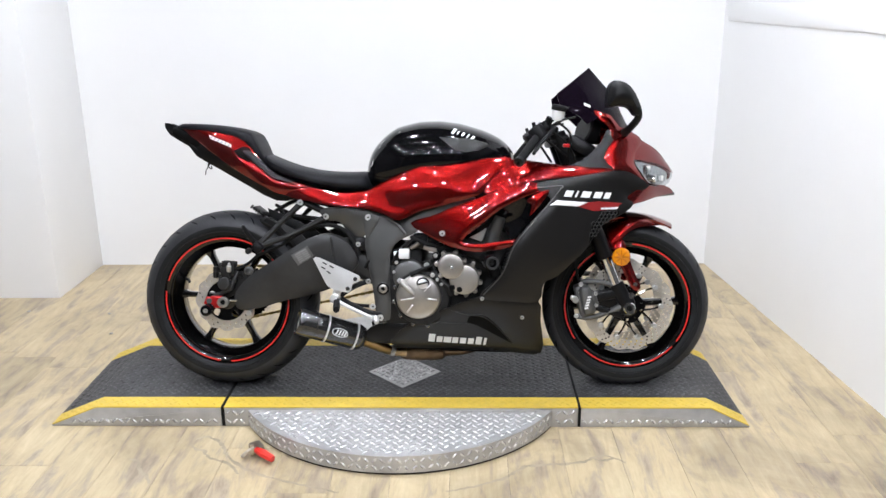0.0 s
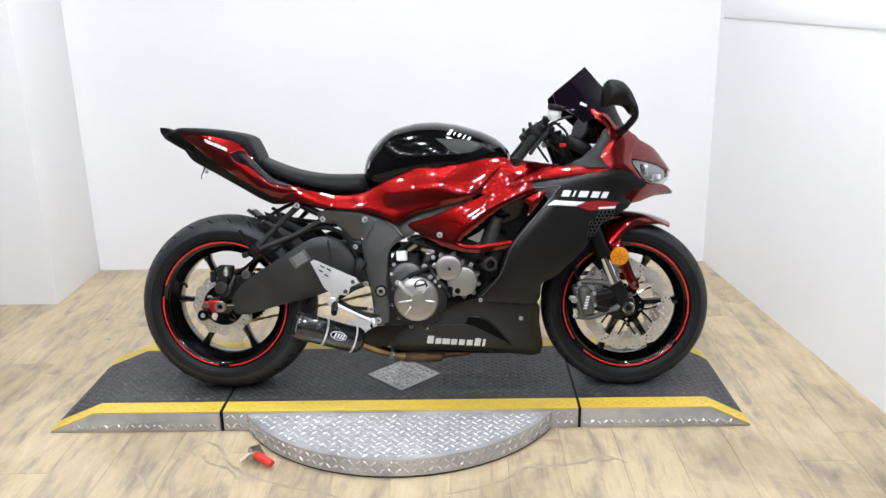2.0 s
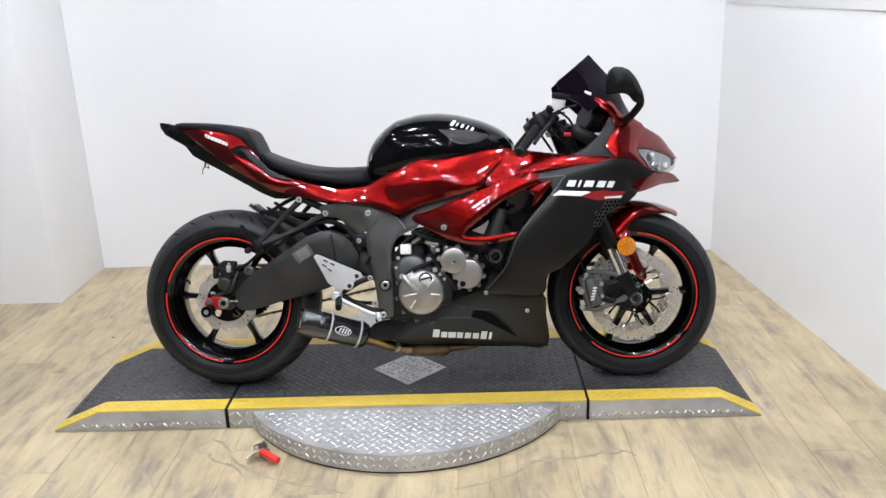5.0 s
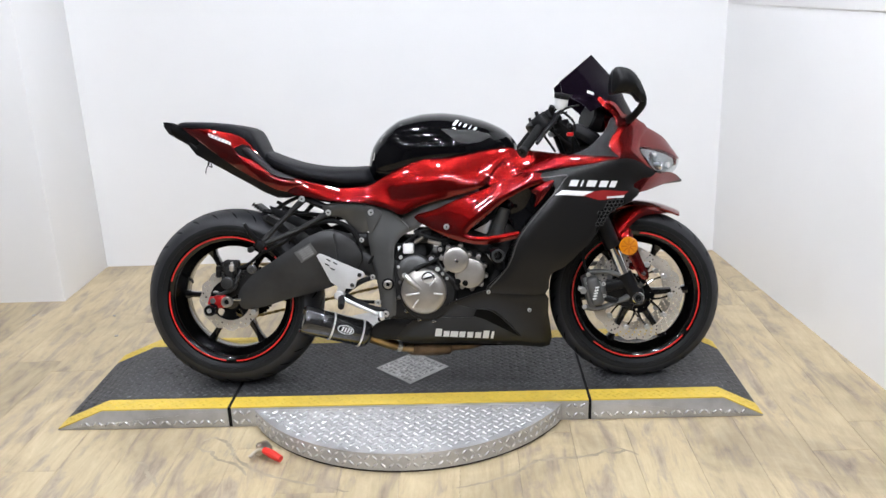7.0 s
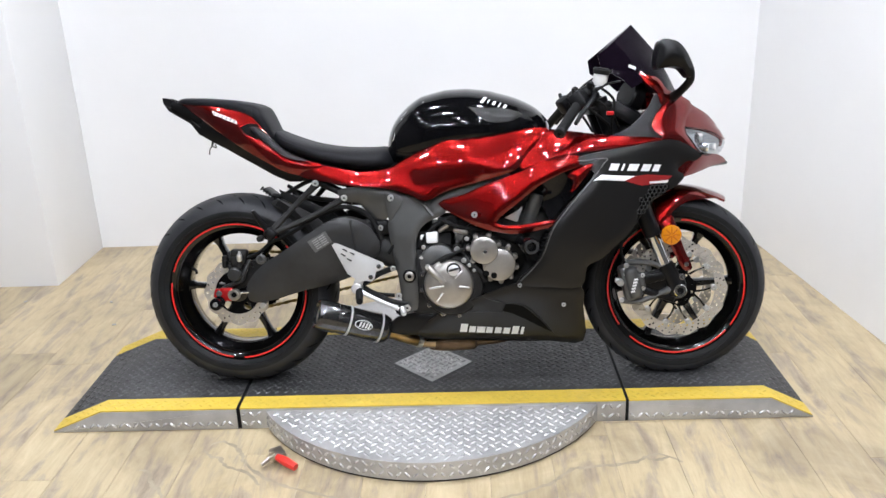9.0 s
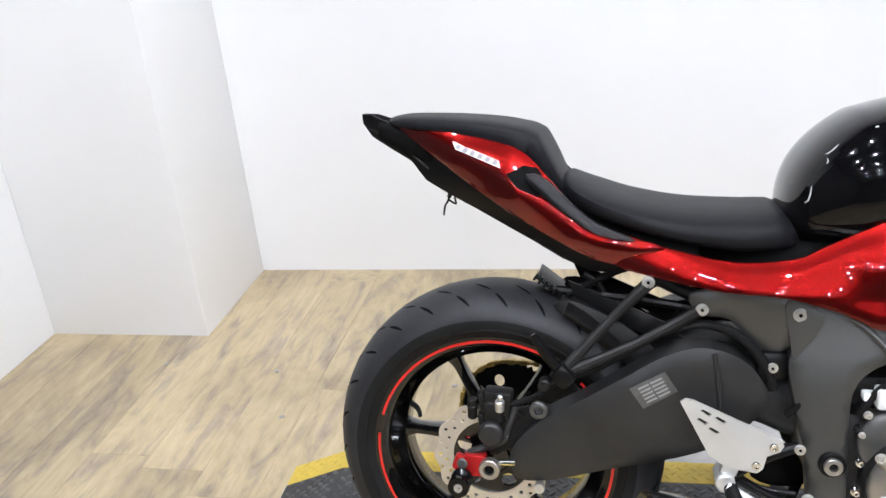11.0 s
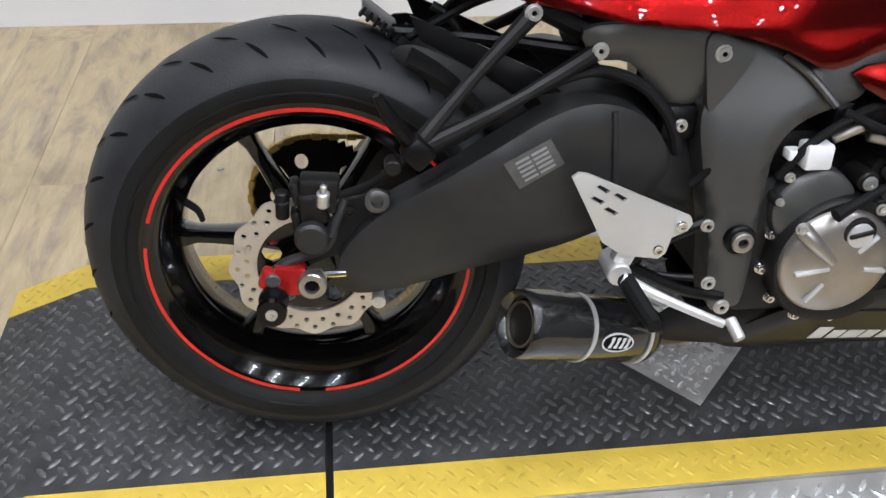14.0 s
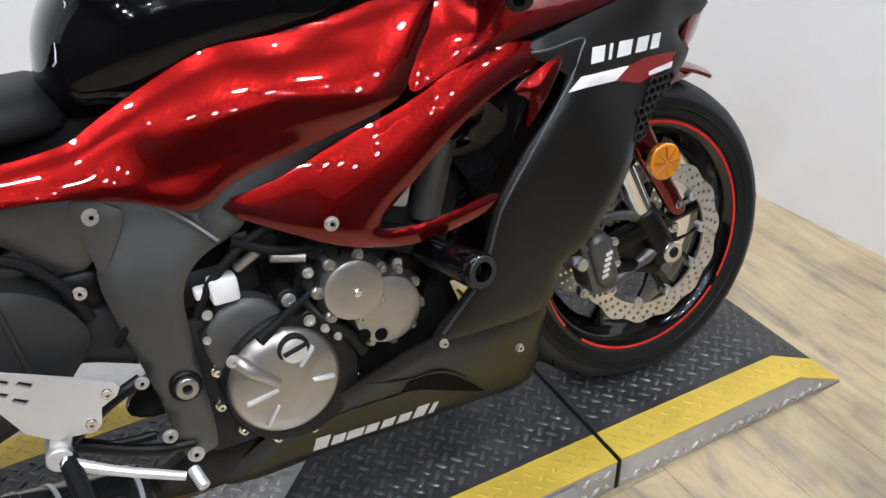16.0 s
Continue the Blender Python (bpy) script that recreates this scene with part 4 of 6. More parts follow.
for at, r in (((0.279, -0.160, 0.652), 0.0095), ((0.365, -0.150, 0.604), 0.0095), ((0.513, -0.163, 0.602), 0.010), ((0.476, -0.155, 0.509), 0.008), ((0.516, -0.195, 0.387), 0.008), ((0.531, -0.196, 0.301), 0.009), ((0.556, -0.196, 0.262), 0.010), ((0.771, -0.272, 0.557), 0.0085), ((0.902, -0.262, 0.341), 0.006), ((1.035, -0.232, 0.274), 0.006)):
    bolt = part("bolt", hexbolt(at, r * 0.9), STEELBOLT, bike)
    # Black plug paints the shade in the recess of the bolt head.
    part("socket_shade", rod((at[0], at[1] - 0.002, at[2]), (at[0], at[1] - 0.0042, at[2]), r * 0.30, 12), DARK, bolt)

# Frame.
sub, _ = panel([(0.345, -0.142, 0.627), (0.412, -0.150, 0.637), (0.490, -0.150, 0.631), (0.533, -0.155, 0.613), (0.528, -0.150, 0.577), (0.488, -0.140, 0.530), (0.452, -0.135, 0.537), (0.409, -0.135, 0.584), (0.363, -0.140, 0.592)], 0.008, 0.025, 0.012, 0.016)
pair("frame_cover", sub, FRAME, bike, "grey plastic frame cover")
rail, _ = panel([(0.491, -0.146, 0.623), (0.517, -0.148, 0.630), (0.588, -0.160, 0.612), (0.674, -0.190, 0.577), (0.678, -0.192, 0.553), (0.622, -0.188, 0.526), (0.593, -0.186, 0.489), (0.588, -0.186, 0.428), (0.590, -0.182, 0.275), (0.576, -0.180, 0.250), (0.544, -0.180, 0.254), (0.531, -0.178, 0.349), (0.512, -0.168, 0.444), (0.500, -0.158, 0.520), (0.515, -0.152, 0.568)], 0.006, 0.010, 0.05, 0.014, 4)
frame_part = pair("main_frame", rail, FRAME, bike, "satin grey aluminium frame")[0]
part("frame_rib", tube([(0.583, -0.176, 0.604), (0.615, -0.19, 0.58), (0.645, -0.206, 0.548)], 0.005, 8), FRAME, frame_part)
part("pivot_collar", turned([(0, 0.021), (0.012, 0.021), (0.014, 0.019)], (0.566, -0.182, 0.362), (0.566, -0.3, 0.362), 24), PLASTIC, frame_part)
part("pivot_nut", turned([(0, 0.0145), (0.020, 0.0145), (0.021, 0.013), (0.021, 0.007), (0.008, 0.007)], (0.566, -0.182, 0.362), (0.566, -0.3, 0.362), 20), CASE, frame_part)
beam, _ = panel([(0.610, -0.170, 0.600), (0.686, -0.185, 0.632), (0.782, -0.200, 0.660), (0.870, -0.208, 0.675), (0.860, -0.205, 0.640), (0.730, -0.198, 0.600), (0.664, -0.194, 0.570), (0.640, -0.192, 0.550)], 0.004, 0.02, 0.03, 0.018)
pair("frame_beam", beam, FRAME, bike)
lug, _ = panel([(0.492, -0.160, 0.618), (0.512, -0.161, 0.628), (0.535, -0.164, 0.612), (0.548, -0.168, 0.596), (0.520, -0.165, 0.545), (0.506, -0.163, 0.53), (0.498, -0.161, 0.57)], 0.002, 0.012, 0.010, 0.012)
pair("frame_lug", lug, FRAME, bike, "grey bolted frame lug")
part("shock_mount", rbox((0.478, -0.135, 0.509), (0.05, 0.03, 0.05), 0.012), PLASTIC, bike)

# Engine.
engine = part("engine_block", rbox((0.76, 0, 0.34), (0.40, 0.36, 0.22), 0.03), BLOCK, bike, "dark engine castings")
part("cylinder_block", rbox((0.86, 0, 0.48), (0.22, 0.36, 0.24), 0.02, (0, 24, 0)), BLOCK, engine)
part("gearbox", rbox((0.62, 0, 0.42), (0.16, 0.30, 0.16), 0.02), BLOCK, engine)
part("oil_sump", rbox((0.76, 0, 0.22), (0.28, 0.22, 0.14), 0.03), BLOCK, engine)
part("inner_body", loft([(0.36, 0.62, 0.07, 0.05, 0.05, 3), (0.50, 0.64, 0.12, 0.08, 0.07, 3), (0.75, 0.65, 0.15, 0.10, 0.08, 3), (1.0, 0.66, 0.16, 0.10, 0.06, 3), (1.2, 0.70, 0.13, 0.06, 0.08, 3), (1.3, 0.72, 0.10, 0.05, 0.05, 3)]), DARK, bike)


def cover(name, at, r, depth, label, dome=0.012, n=48):
    x, z = at
    y = -0.17
    return part(name, turned([(0, r * 1.02), (depth * 0.9, r), (depth, r * 0.96), (depth + dome * 0.35, r * 0.90), (depth + dome * 0.7, r * 0.65), (depth + dome * 0.92, r * 0.35), (depth + dome, 0.004)], (x, y, z), (x, y - 0.1, z), n), CASE, engine, label)


CLX, CLZ = 0.688, 0.339
clutch = cover("clutch_cover", (CLX, CLZ), 0.076, 0.052, "brushed metal clutch cover", 0.011)
for a, r0, r1 in ((-8, 0.032, 0.064), (46, 0.028, 0.060), (190, 0.014, 0.060), (234, 0.030, 0.064)):
    c, q = math.cos(radians(a)), math.sin(radians(a))
    part("cover_rib", rbox((CLX + (r0 + r1) / 2 * c, -0.2300, CLZ + (r0 + r1) / 2 * q), (r1 - r0, 0.011, 0.0055), 0.0022, (0, -a, 0)), ALU, clutch, "bright machined rib")
part("cover_bar", tube([(CLX - 0.058, -0.222, CLZ + 0.052), (CLX - 0.042, -0.232, CLZ + 0.036), (CLX - 0.012, -0.233, CLZ + 0.008)], [0.012, 0.010, 0.006], 12), CASE, clutch)
part("bar_bolt", hexbolt((CLX - 0.062, -0.228, CLZ + 0.056), 0.007), STEELBOLT, clutch)
cap = part("oil_cap", turned([(0, 0.022), (0.006, 0.022), (0.007, 0.020)], (CLX + 0.016, -0.224, CLZ + 0.046), (CLX + 0.016, -0.4, CLZ + 0.046), 24), BLOCK, clutch, "dark oil filler recess")
part("cap_face", turned([(0, 0.017), (0.003, 0.017), (0.004, 0.015)], (CLX + 0.016, -0.230, CLZ + 0.045), (CLX + 0.016, -0.4, CLZ + 0.045), 24), ALU, cap)
part("cap_bar", rbox((CLX + 0.016, -0.235, CLZ + 0.048), (0.032, 0.006, 0.006), 0.002, (0, -14, 0)), BLOCK, cap)
part("clutch_rim", turned([(0, 0.094), (0.030, 0.094), (0.036, 0.090), (0.038, 0.080)], (0.700, -0.178, 0.334), (0.700, -0.4, 0.334), 48), BLOCK, engine, "black clutch case edge")
cover("upper_case", (0.655, 0.405), 0.055, 0.028, "metal gearbox case", 0.006).data.materials[0] = CALIPER
timing = cover("timing_cover", (0.797, 0.444), 0.043, 0.064, "metal timing cover", 0.003, 48)
side_case = cover("starter_cover", (0.842, 0.398), 0.050, 0.056, "metal starter cover", 0.003, 48)
part("cover_boss", rod((0.800, -0.233, 0.441), (0.800, -0.242, 0.441), 0.006), CHROME, timing)
# Solid black rods stand in for the shade inside two holes.
part("plug_hole_shade", rod((0.802, -0.215, 0.372), (0.802, -0.231, 0.372), 0.0095), DARK, side_case)
part("plug_hole_shade", rod((0.826, -0.215, 0.366), (0.826, -0.231, 0.366), 0.0095), DARK, side_case)
for k in range(7):
    a = radians(20 + 51 * k)
    part("cover_boss", merged(rod((0.797 + 0.047 * math.cos(a), -0.18, 0.444 + 0.047 * math.sin(a)), (0.797 + 0.047 * math.cos(a), -0.226, 0.444 + 0.047 * math.sin(a)), 0.0085, 12), hexbolt((0.797 + 0.047 * math.cos(a), -0.226, 0.444 + 0.047 * math.sin(a)), 0.005)), CASE, timing)
for k in range(6):
    a = radians(-120 + 36 * k)
    part("cover_boss", merged(rod((0.842 + 0.054 * math.cos(a), -0.17, 0.398 + 0.054 * math.sin(a)), (0.842 + 0.054 * math.cos(a), -0.212, 0.398 + 0.054 * math.sin(a)), 0.008, 12), hexbolt((0.842 + 0.054 * math.cos(a), -0.212, 0.398 + 0.054 * math.sin(a)), 0.005)), CASE, side_case)
for k in range(9):
    a = radians(100 + 30 * k)
    part("case_bolt", merged(rod((0.700 + 0.099 * math.cos(a), -0.165, 0.334 + 0.099 * math.sin(a)), (0.700 + 0.099 * math.cos(a), -0.192, 0.334 + 0.099 * math.sin(a)), 0.0075, 12), hexbolt((0.700 + 0.099 * math.cos(a), -0.192, 0.334 + 0.099 * math.sin(a)), 0.0055)), CHROME, engine)
part("clutch_arm", tube([(0.662, -0.235, 0.415), (0.70, -0.225, 0.432), (0.745, -0.215, 0.452), (0.80, -0.205, 0.49), (0.83, -0.2, 0.525)], [0.009, 0.006, 0.004, 0.004, 0.004]), SOFT, engine)
part("sensor_box", rbox((0.639, -0.195, 0.482), (0.036, 0.03, 0.034), 0.005), WHITE, engine, "white plastic connector")
part("sensor_box", rbox((0.612, -0.19, 0.482), (0.018, 0.02, 0.014), 0.003), WHITE, engine)
part("throttle_body", merged(rbox((0.73, -0.13, 0.52), (0.14, 0.10, 0.05), 0.012), rod((0.70, -0.16, 0.53), (0.70, -0.2, 0.53), 0.018), rod((0.76, -0.16, 0.505), (0.76, -0.205, 0.505), 0.016)), PLASTIC, engine)
part("throttle_link", merged(rod((0.705, -0.19, 0.505), (0.75, -0.2, 0.495), 0.009), rod((0.66, -0.19, 0.50), (0.69, -0.2, 0.52), 0.007)), CASE, engine)
for pts in (((0.60, -0.19, 0.45), (0.63, -0.2, 0.50), (0.70, -0.2, 0.545), (0.78, -0.2, 0.54)), ((0.66, -0.2, 0.54), (0.72, -0.21, 0.515), (0.79, -0.2, 0.505), (0.84, -0.19, 0.50)), ((0.50, -0.16, 0.43), (0.53, -0.17, 0.47), (0.56, -0.16, 0.52))):
    part("hose", tube(pts, 0.006), SOFT, engine)
for x, z, r, d in ((0.735, 0.412, 0.012, 0.215), (0.752, 0.398, 0.009, 0.222), (0.766, 0.383, 0.008, 0.226), (0.715, 0.445, 0.014, 0.206), (0.745, 0.478, 0.011, 0.214), (0.612, 0.452, 0.010, 0.196), (0.604, 0.420, 0.008, 0.200), (0.872, 0.452, 0.010, 0.204), (0.885, 0.398, 0.009, 0.206), (0.868, 0.372, 0.008, 0.210)):
    part("case_boss", turned([(0, r), (d - 0.164, r), (d - 0.162, r * 0.85)], (x, -0.16, z), (x, -0.4, z), 14), BLOCK, engine)
    part("case_bolt", hexbolt((x, -d, z), r * 0.55), STEELBOLT, engine)
part("case_rib", tube([(0.735, -0.195, 0.435), (0.755, -0.215, 0.405), (0.785, -0.22, 0.375), (0.80, -0.22, 0.345)], 0.008, 10), BLOCK, engine)
part("cam_cover", rbox((0.80, -0.16, 0.535), (0.15, 0.05, 0.045), 0.014, (0, 20, 0)), BLOCK, engine, "dark cam cover")
part("coolant_hose", tube([(0.83, -0.17, 0.50), (0.88, -0.2, 0.485), (0.93, -0.2, 0.45), (0.945, -0.19, 0.41)], 0.019, 14), SOFT, engine, "black rubber coolant hose")
radiator = part("radiator", rbox((1.02, 0, 0.52), (0.03, 0.36, 0.30), 0.006, (0, -18, 0)), BLOCK, bike, "dark finned radiator")
for k in range(21):
    part("fin", rbox((0.999 + 0.0032 * (k - 10), 0, 0.52 + 0.0125 * (k - 10)), (0.014, 0.34, 0.004), 0, (0, -18, 0)), BLOCK, radiator)
part("fork_shroud", rod((0.925, -0.19, 0.50), (0.96, -0.2, 0.61), 0.022), FRAME, bike)
part("bracket", rbox((0.885, -0.19, 0.555), (0.05, 0.02, 0.05), 0.006, (0, 20, 0)), ALU, bike)
slider = part("frame_slider", turned([(0, 0.019), (0.10, 0.022), (0.150, 0.025), (0.164, 0.0245), (0.169, 0.021), (0.169, 0.013), (0.150, 0.012)], (0.902, -0.175, 0.465), (0.935, -0.343, 0.468), 28), GLOSS, bike, "black crash slider")
part("slider_ring", turned([(0.1685, 0.0215), (0.1705, 0.0205), (0.1705, 0.0140), (0.1685, 0.0135)], (0.902, -0.175, 0.465), (0.935, -0.343, 0.468), 28, True), ARM, slider)
part("slider_bolt", hexbolt((0.9305, -0.322, 0.468), 0.009, 0.006, (0.19, -0.98, 0.02)), BLOCK, slider)

# Rearset, pedal and exhaust.
heel, _ = panel([(0.330, -0.205, 0.464), (0.338, -0.205, 0.470), (0.350, -0.205, 0.468), (0.486, -0.210, 0.408), (0.490, -0.210, 0.398), (0.484, -0.210, 0.388), (0.464, -0.212, 0.380), (0.459, -0.212, 0.358), (0.450, -0.212, 0.350), (0.403, -0.210, 0.356), (0.376, -0.207, 0.374)], 0.001, 0.01, 0.005, 0.03, 1, (), [[(x - 0.009, z + 0.003), (x - 0.004, z + 0.006), (x + 0.010, z - 0.002), (x + 0.005, z - 0.006)] for x, z in ((0.369, 0.448), (0.364, 0.433), (0.392, 0.437), (0.382, 0.418))])
rearset = part("heel_plate", heel, ALU, bike, "drilled silver heel guard plate")
for at in ((0.474, -0.213, 0.397), (0.448, -0.213, 0.364)):
    part("plate_bolt", hexbolt(at, 0.006), CHROME, rearset)
part("rearset_bracket", merged(tube([(0.516, -0.185, 0.387), (0.47, -0.19, 0.37), (0.42, -0.19, 0.338)], 0.009), tube([(0.559, -0.185, 0.272), (0.50, -0.185, 0.285), (0.42, -0.185, 0.325)], 0.008), tube([(0.516, -0.18, 0.3), (0.46, -0.175, 0.305), (0.42, -0.18, 0.33)], 0.006)), PLASTIC, bike)
part("bracket_joint", merged(rod((0.402, -0.165, 0.330), (0.402, -0.215, 0.328), 0.016), rbox((0.41, -0.195, 0.352), (0.028, 0.022, 0.03), 0.006, (0, 20, 0))), ALU, bike)
part("footpeg", tube([(0.410, -0.205, 0.322), (0.418, -0.26, 0.312), (0.424, -0.30, 0.306)], [0.012, 0.012, 0.010]), SOFT, bike, "knurled black footpeg")
part("brake_pedal", merged(tube([(0.405, -0.215, 0.325), (0.46, -0.235, 0.302), (0.535, -0.252, 0.272)], [0.009, 0.0065, 0.006]), rod((0.545, -0.246, 0.276), (0.553, -0.270, 0.258), 0.008)), ALU, bike, "bare aluminium brake pedal")
p0, p1 = Vector((0.287, -0.192, 0.244)), Vector((0.472, -0.127, 0.180))
way = (p1 - p0).normalized()
can = part("exhaust", turned([(0, 0.043), (0.012, 0.047), (0.190, 0.047), (0.208, 0.038), (0.215, 0.026)], p0 + way * 0.012, p1, 40), CARBON, bike, "carbon fibre exhaust silencer")
part("end_cap", turned([(0.046, 0.0474), (0.044, 0.0492), (0.0, 0.0486), (-0.014, 0.0470), (-0.017, 0.0445), (-0.015, 0.0415), (-0.002, 0.033), (0.02, 0.029)], p0, p1, 40), CARBON, can, "tapered carbon end cap")
part("outlet", turned([(-0.004, 0.0315), (-0.007, 0.0305), (-0.005, 0.0285), (0.06, 0.026), (0.062, 0.004)], p0, p1, 32), BLOCK, can, "round dark outlet")
part("outlet_ring", turned([(-0.003, 0.0325), (-0.009, 0.0318), (-0.009, 0.0288), (-0.003, 0.0288)], p0, p1, 32, True), STEEL, can)
for d in (0.082, 0.186):
    part("strap", turned([(d, 0.047), (d, 0.0490), (d + 0.006, 0.0490), (d + 0.006, 0.047)], p0, p1, 40, True), ALU, can, "steel silencer strap")
side = Vector((0, -1, 0)) - way * Vector((0, -1, 0)).dot(way)
side.normalize()
up = side.cross(way).normalized()
up = up if up.z > 0 else -up


def can_print(du, dv, w, h, lean=0.0, oval=False, lift=0.0482):
    """A printed shape that follows the round of the silencer."""
    bm = bmesh.new()
    pts = [(w / 2 * math.cos(a), h / 2 * math.sin(a)) for a in np.linspace(0, 2 * math.pi, 28, endpoint=False)] if oval else [(-w / 2, -h / 2), (w / 2, -h / 2), (w / 2 + lean, h / 2), (-w / 2 + lean, h / 2)]
    flat, faces = sheet(pts, 0.006)

    def on(u, v, r):
        a = (dv + v) / 0.048
        return p0 + way * (du + u) + r * (math.cos(a) * side + math.sin(a) * up)

    front = [bm.verts.new(on(u, v, lift)) for u, v in flat]
    for f in faces:
        bm.faces.new([front[i] for i in f])
    return bm


badge = part("silencer_badge", can_print(0.127, 0.010, 0.058, 0.030, 0, True), WHITE, can, "white oval badge")
part("badge_field", can_print(0.127, 0.010, 0.052, 0.0245, 0, True, 0.0486), DARK, badge)
for u in (-0.013, -0.003, 0.007, 0.016):
    part("badge_mark", can_print(0.127 + u, 0.010, 0.006, 0.016, 0.004, False, 0.0490), WHITE, badge)
pipe = part("exhaust_pipe", tube([p1 - way * 0.01, (0.50, -0.10, 0.160), (0.55, -0.066, 0.130), (0.59, -0.042, 0.113), (0.63, -0.035, 0.108)], [0.026, 0.022, 0.019, 0.017, 0.017], 18), PIPE, bike, "heat-tinted exhaust pipe")
part("pipe_clamp", merged(turned([(0, 0.0185), (0.001, 0.0205), (0.015, 0.0205), (0.016, 0.0185)], (0.572, -0.054, 0.120), (0.592, -0.041, 0.1125), 20), rod((0.578, -0.075, 0.118), (0.590, -0.068, 0.112), 0.004, 8)), STEELBOLT, pipe)
part("collector_box", loft([(0.604, 0.107, 0.018, 0.018, 0.018, 2.2), (0.618, 0.106, 0.034, 0.028, 0.030, 2.4), (0.68, 0.105, 0.040, 0.031, 0.033, 2.4), (0.755, 0.106, 0.036, 0.028, 0.029, 2.4), (0.775, 0.108, 0.020, 0.019, 0.019, 2.2), (0.86, 0.118, 0.018, 0.018, 0.018, 2.0), (0.98, 0.17, 0.018, 0.018, 0.018, 2.0)]), RUSTY, bike, "brown heat-stained exhaust collector")
part("side_stand", merged(tube([(0.62, 0.15, 0.24), (0.60, 0.22, 0.13), (0.58, 0.285, 0.0)], 0.011), rbox((0.578, 0.295, 0.062), (0.05, 0.03, 0.006), 0.002, (11, 0, 0))), PLASTIC, bike, "black side stand")

# Tail, seats and tank.
tail_pts = [(-0.165, -0.045, 0.912), (-0.08, -0.080, 0.901), (0.005, -0.096, 0.886), (0.075, -0.108, 0.862), (0.138, -0.122, 0.795), (0.179, -0.133, 0.747), (0.221, -0.145, 0.727), (0.305, -0.150, 0.706), (0.223, -0.138, 0.677), (0.124, -0.130, 0.719), (0.011, -0.108, 0.787), (-0.095, -0.075, 0.861)]
shell, tail_skin = panel(tail_pts, 0.005, 0.022, 0.005, 0.008, 3, [(-0.04, -0.105, 0.856), (0.06, -0.142, 0.800), (0.17, -0.150, 0.732)], (), 3e-3, ([(-0.15, 0.906), (-0.10, 0.886), (-0.019, 0.856), (0.035, 0.832), (0.082, 0.783), (0.15, 0.738)], 0.009, 0.035))
tail = pair("tail_fairing", shell, RED, bike, "candy red tail fairing")[0]
# Flat black decal paints the shaded opening between tail sticker and seat trim.
part("tail_recess_shade", decal([(0.046, 0.829), (0.074, 0.842), (0.098, 0.838), (0.112, 0.815), (0.100, 0.790), (0.066, 0.806)], tail_skin, 0.001), DARK, tail, "flat black patch for shade in the recess beside the seat")
sticker = part("tail_sticker", decal([(-0.050, 0.884), (0.033, 0.851), (0.036, 0.839), (-0.044, 0.871)], tail_skin), WHITE, tail, "white strip sticker with grey print")
for k in range(6):
    part("print_bar", decal(slant(-0.040 + 0.0132 * k, 0.875 - 0.0052 * k, 0.008, 0.008, 0.2, -0.38), tail_skin, 0.0026), GREYPRINT, sticker)
grab, _ = panel([(0.078, -0.140, 0.822), (0.106, -0.140, 0.826), (0.155, -0.148, 0.782), (0.196, -0.156, 0.749), (0.258, -0.162, 0.722), (0.200, -0.164, 0.731), (0.140, -0.157, 0.770)], 0.005, 0.015, 0.008, 0.010)
pair("seat_trim", grab, PLASTIC, bike, "dark grey trim under the seat")
under, _ = panel([(-0.240, -0.010, 0.930), (-0.180, -0.036, 0.913), (-0.094, -0.070, 0.860), (0.012, -0.102, 0.787), (0.125, -0.122, 0.719), (0.224, -0.128, 0.677), (0.250, -0.122, 0.662), (0.183, -0.102, 0.656), (0.083, -0.084, 0.705), (-0.018, -0.077, 0.762), (-0.110, -0.060, 0.811), (-0.138, -0.050, 0.845), (-0.222, -0.012, 0.888)], 0.002, 0.02, 0.005, 0.014, 2)
pair("undertail", under, PLASTIC, bike, "black undertail panel")
pair("undertail_crease", tube([(-0.225, -0.020, 0.903), (-0.158, -0.046, 0.874), (-0.104, -0.066, 0.832)], [0.002, 0.004, 0.003], 8), BLOCK, bike)
part("tail_core", loft([(-0.20, 0.902, 0.045, 0.015, 0.02, 3), (-0.10, 0.86, 0.07, 0.04, 0.04, 3), (0.02, 0.80, 0.085, 0.06, 0.045, 3), (0.12, 0.75, 0.10, 0.06, 0.05, 3), (0.22, 0.70, 0.11, 0.05, 0.04, 3), (0.36, 0.67, 0.12, 0.05, 0.04, 3)]), DARK, bike)
part("tail_light", rbox((-0.186, 0, 0.892), (0.018, 0.04, 0.022), 0.006), ANODRED, bike, "narrow red tail light")
part("plate_hook", merged(tube([(-0.070, -0.05, 0.790), (-0.074, -0.05, 0.772), (-0.080, -0.05, 0.762), (-0.083, -0.05, 0.745)], 0.002, 6), tube([(-0.074, -0.05, 0.774), (-0.060, -0.05, 0.766), (-0.062, -0.05, 0.778)], 0.002, 6), rod((-0.07, -0.05, 0.785), (-0.072, -0.05, 0.776), 0.004, 8)), BLOCK, bike)
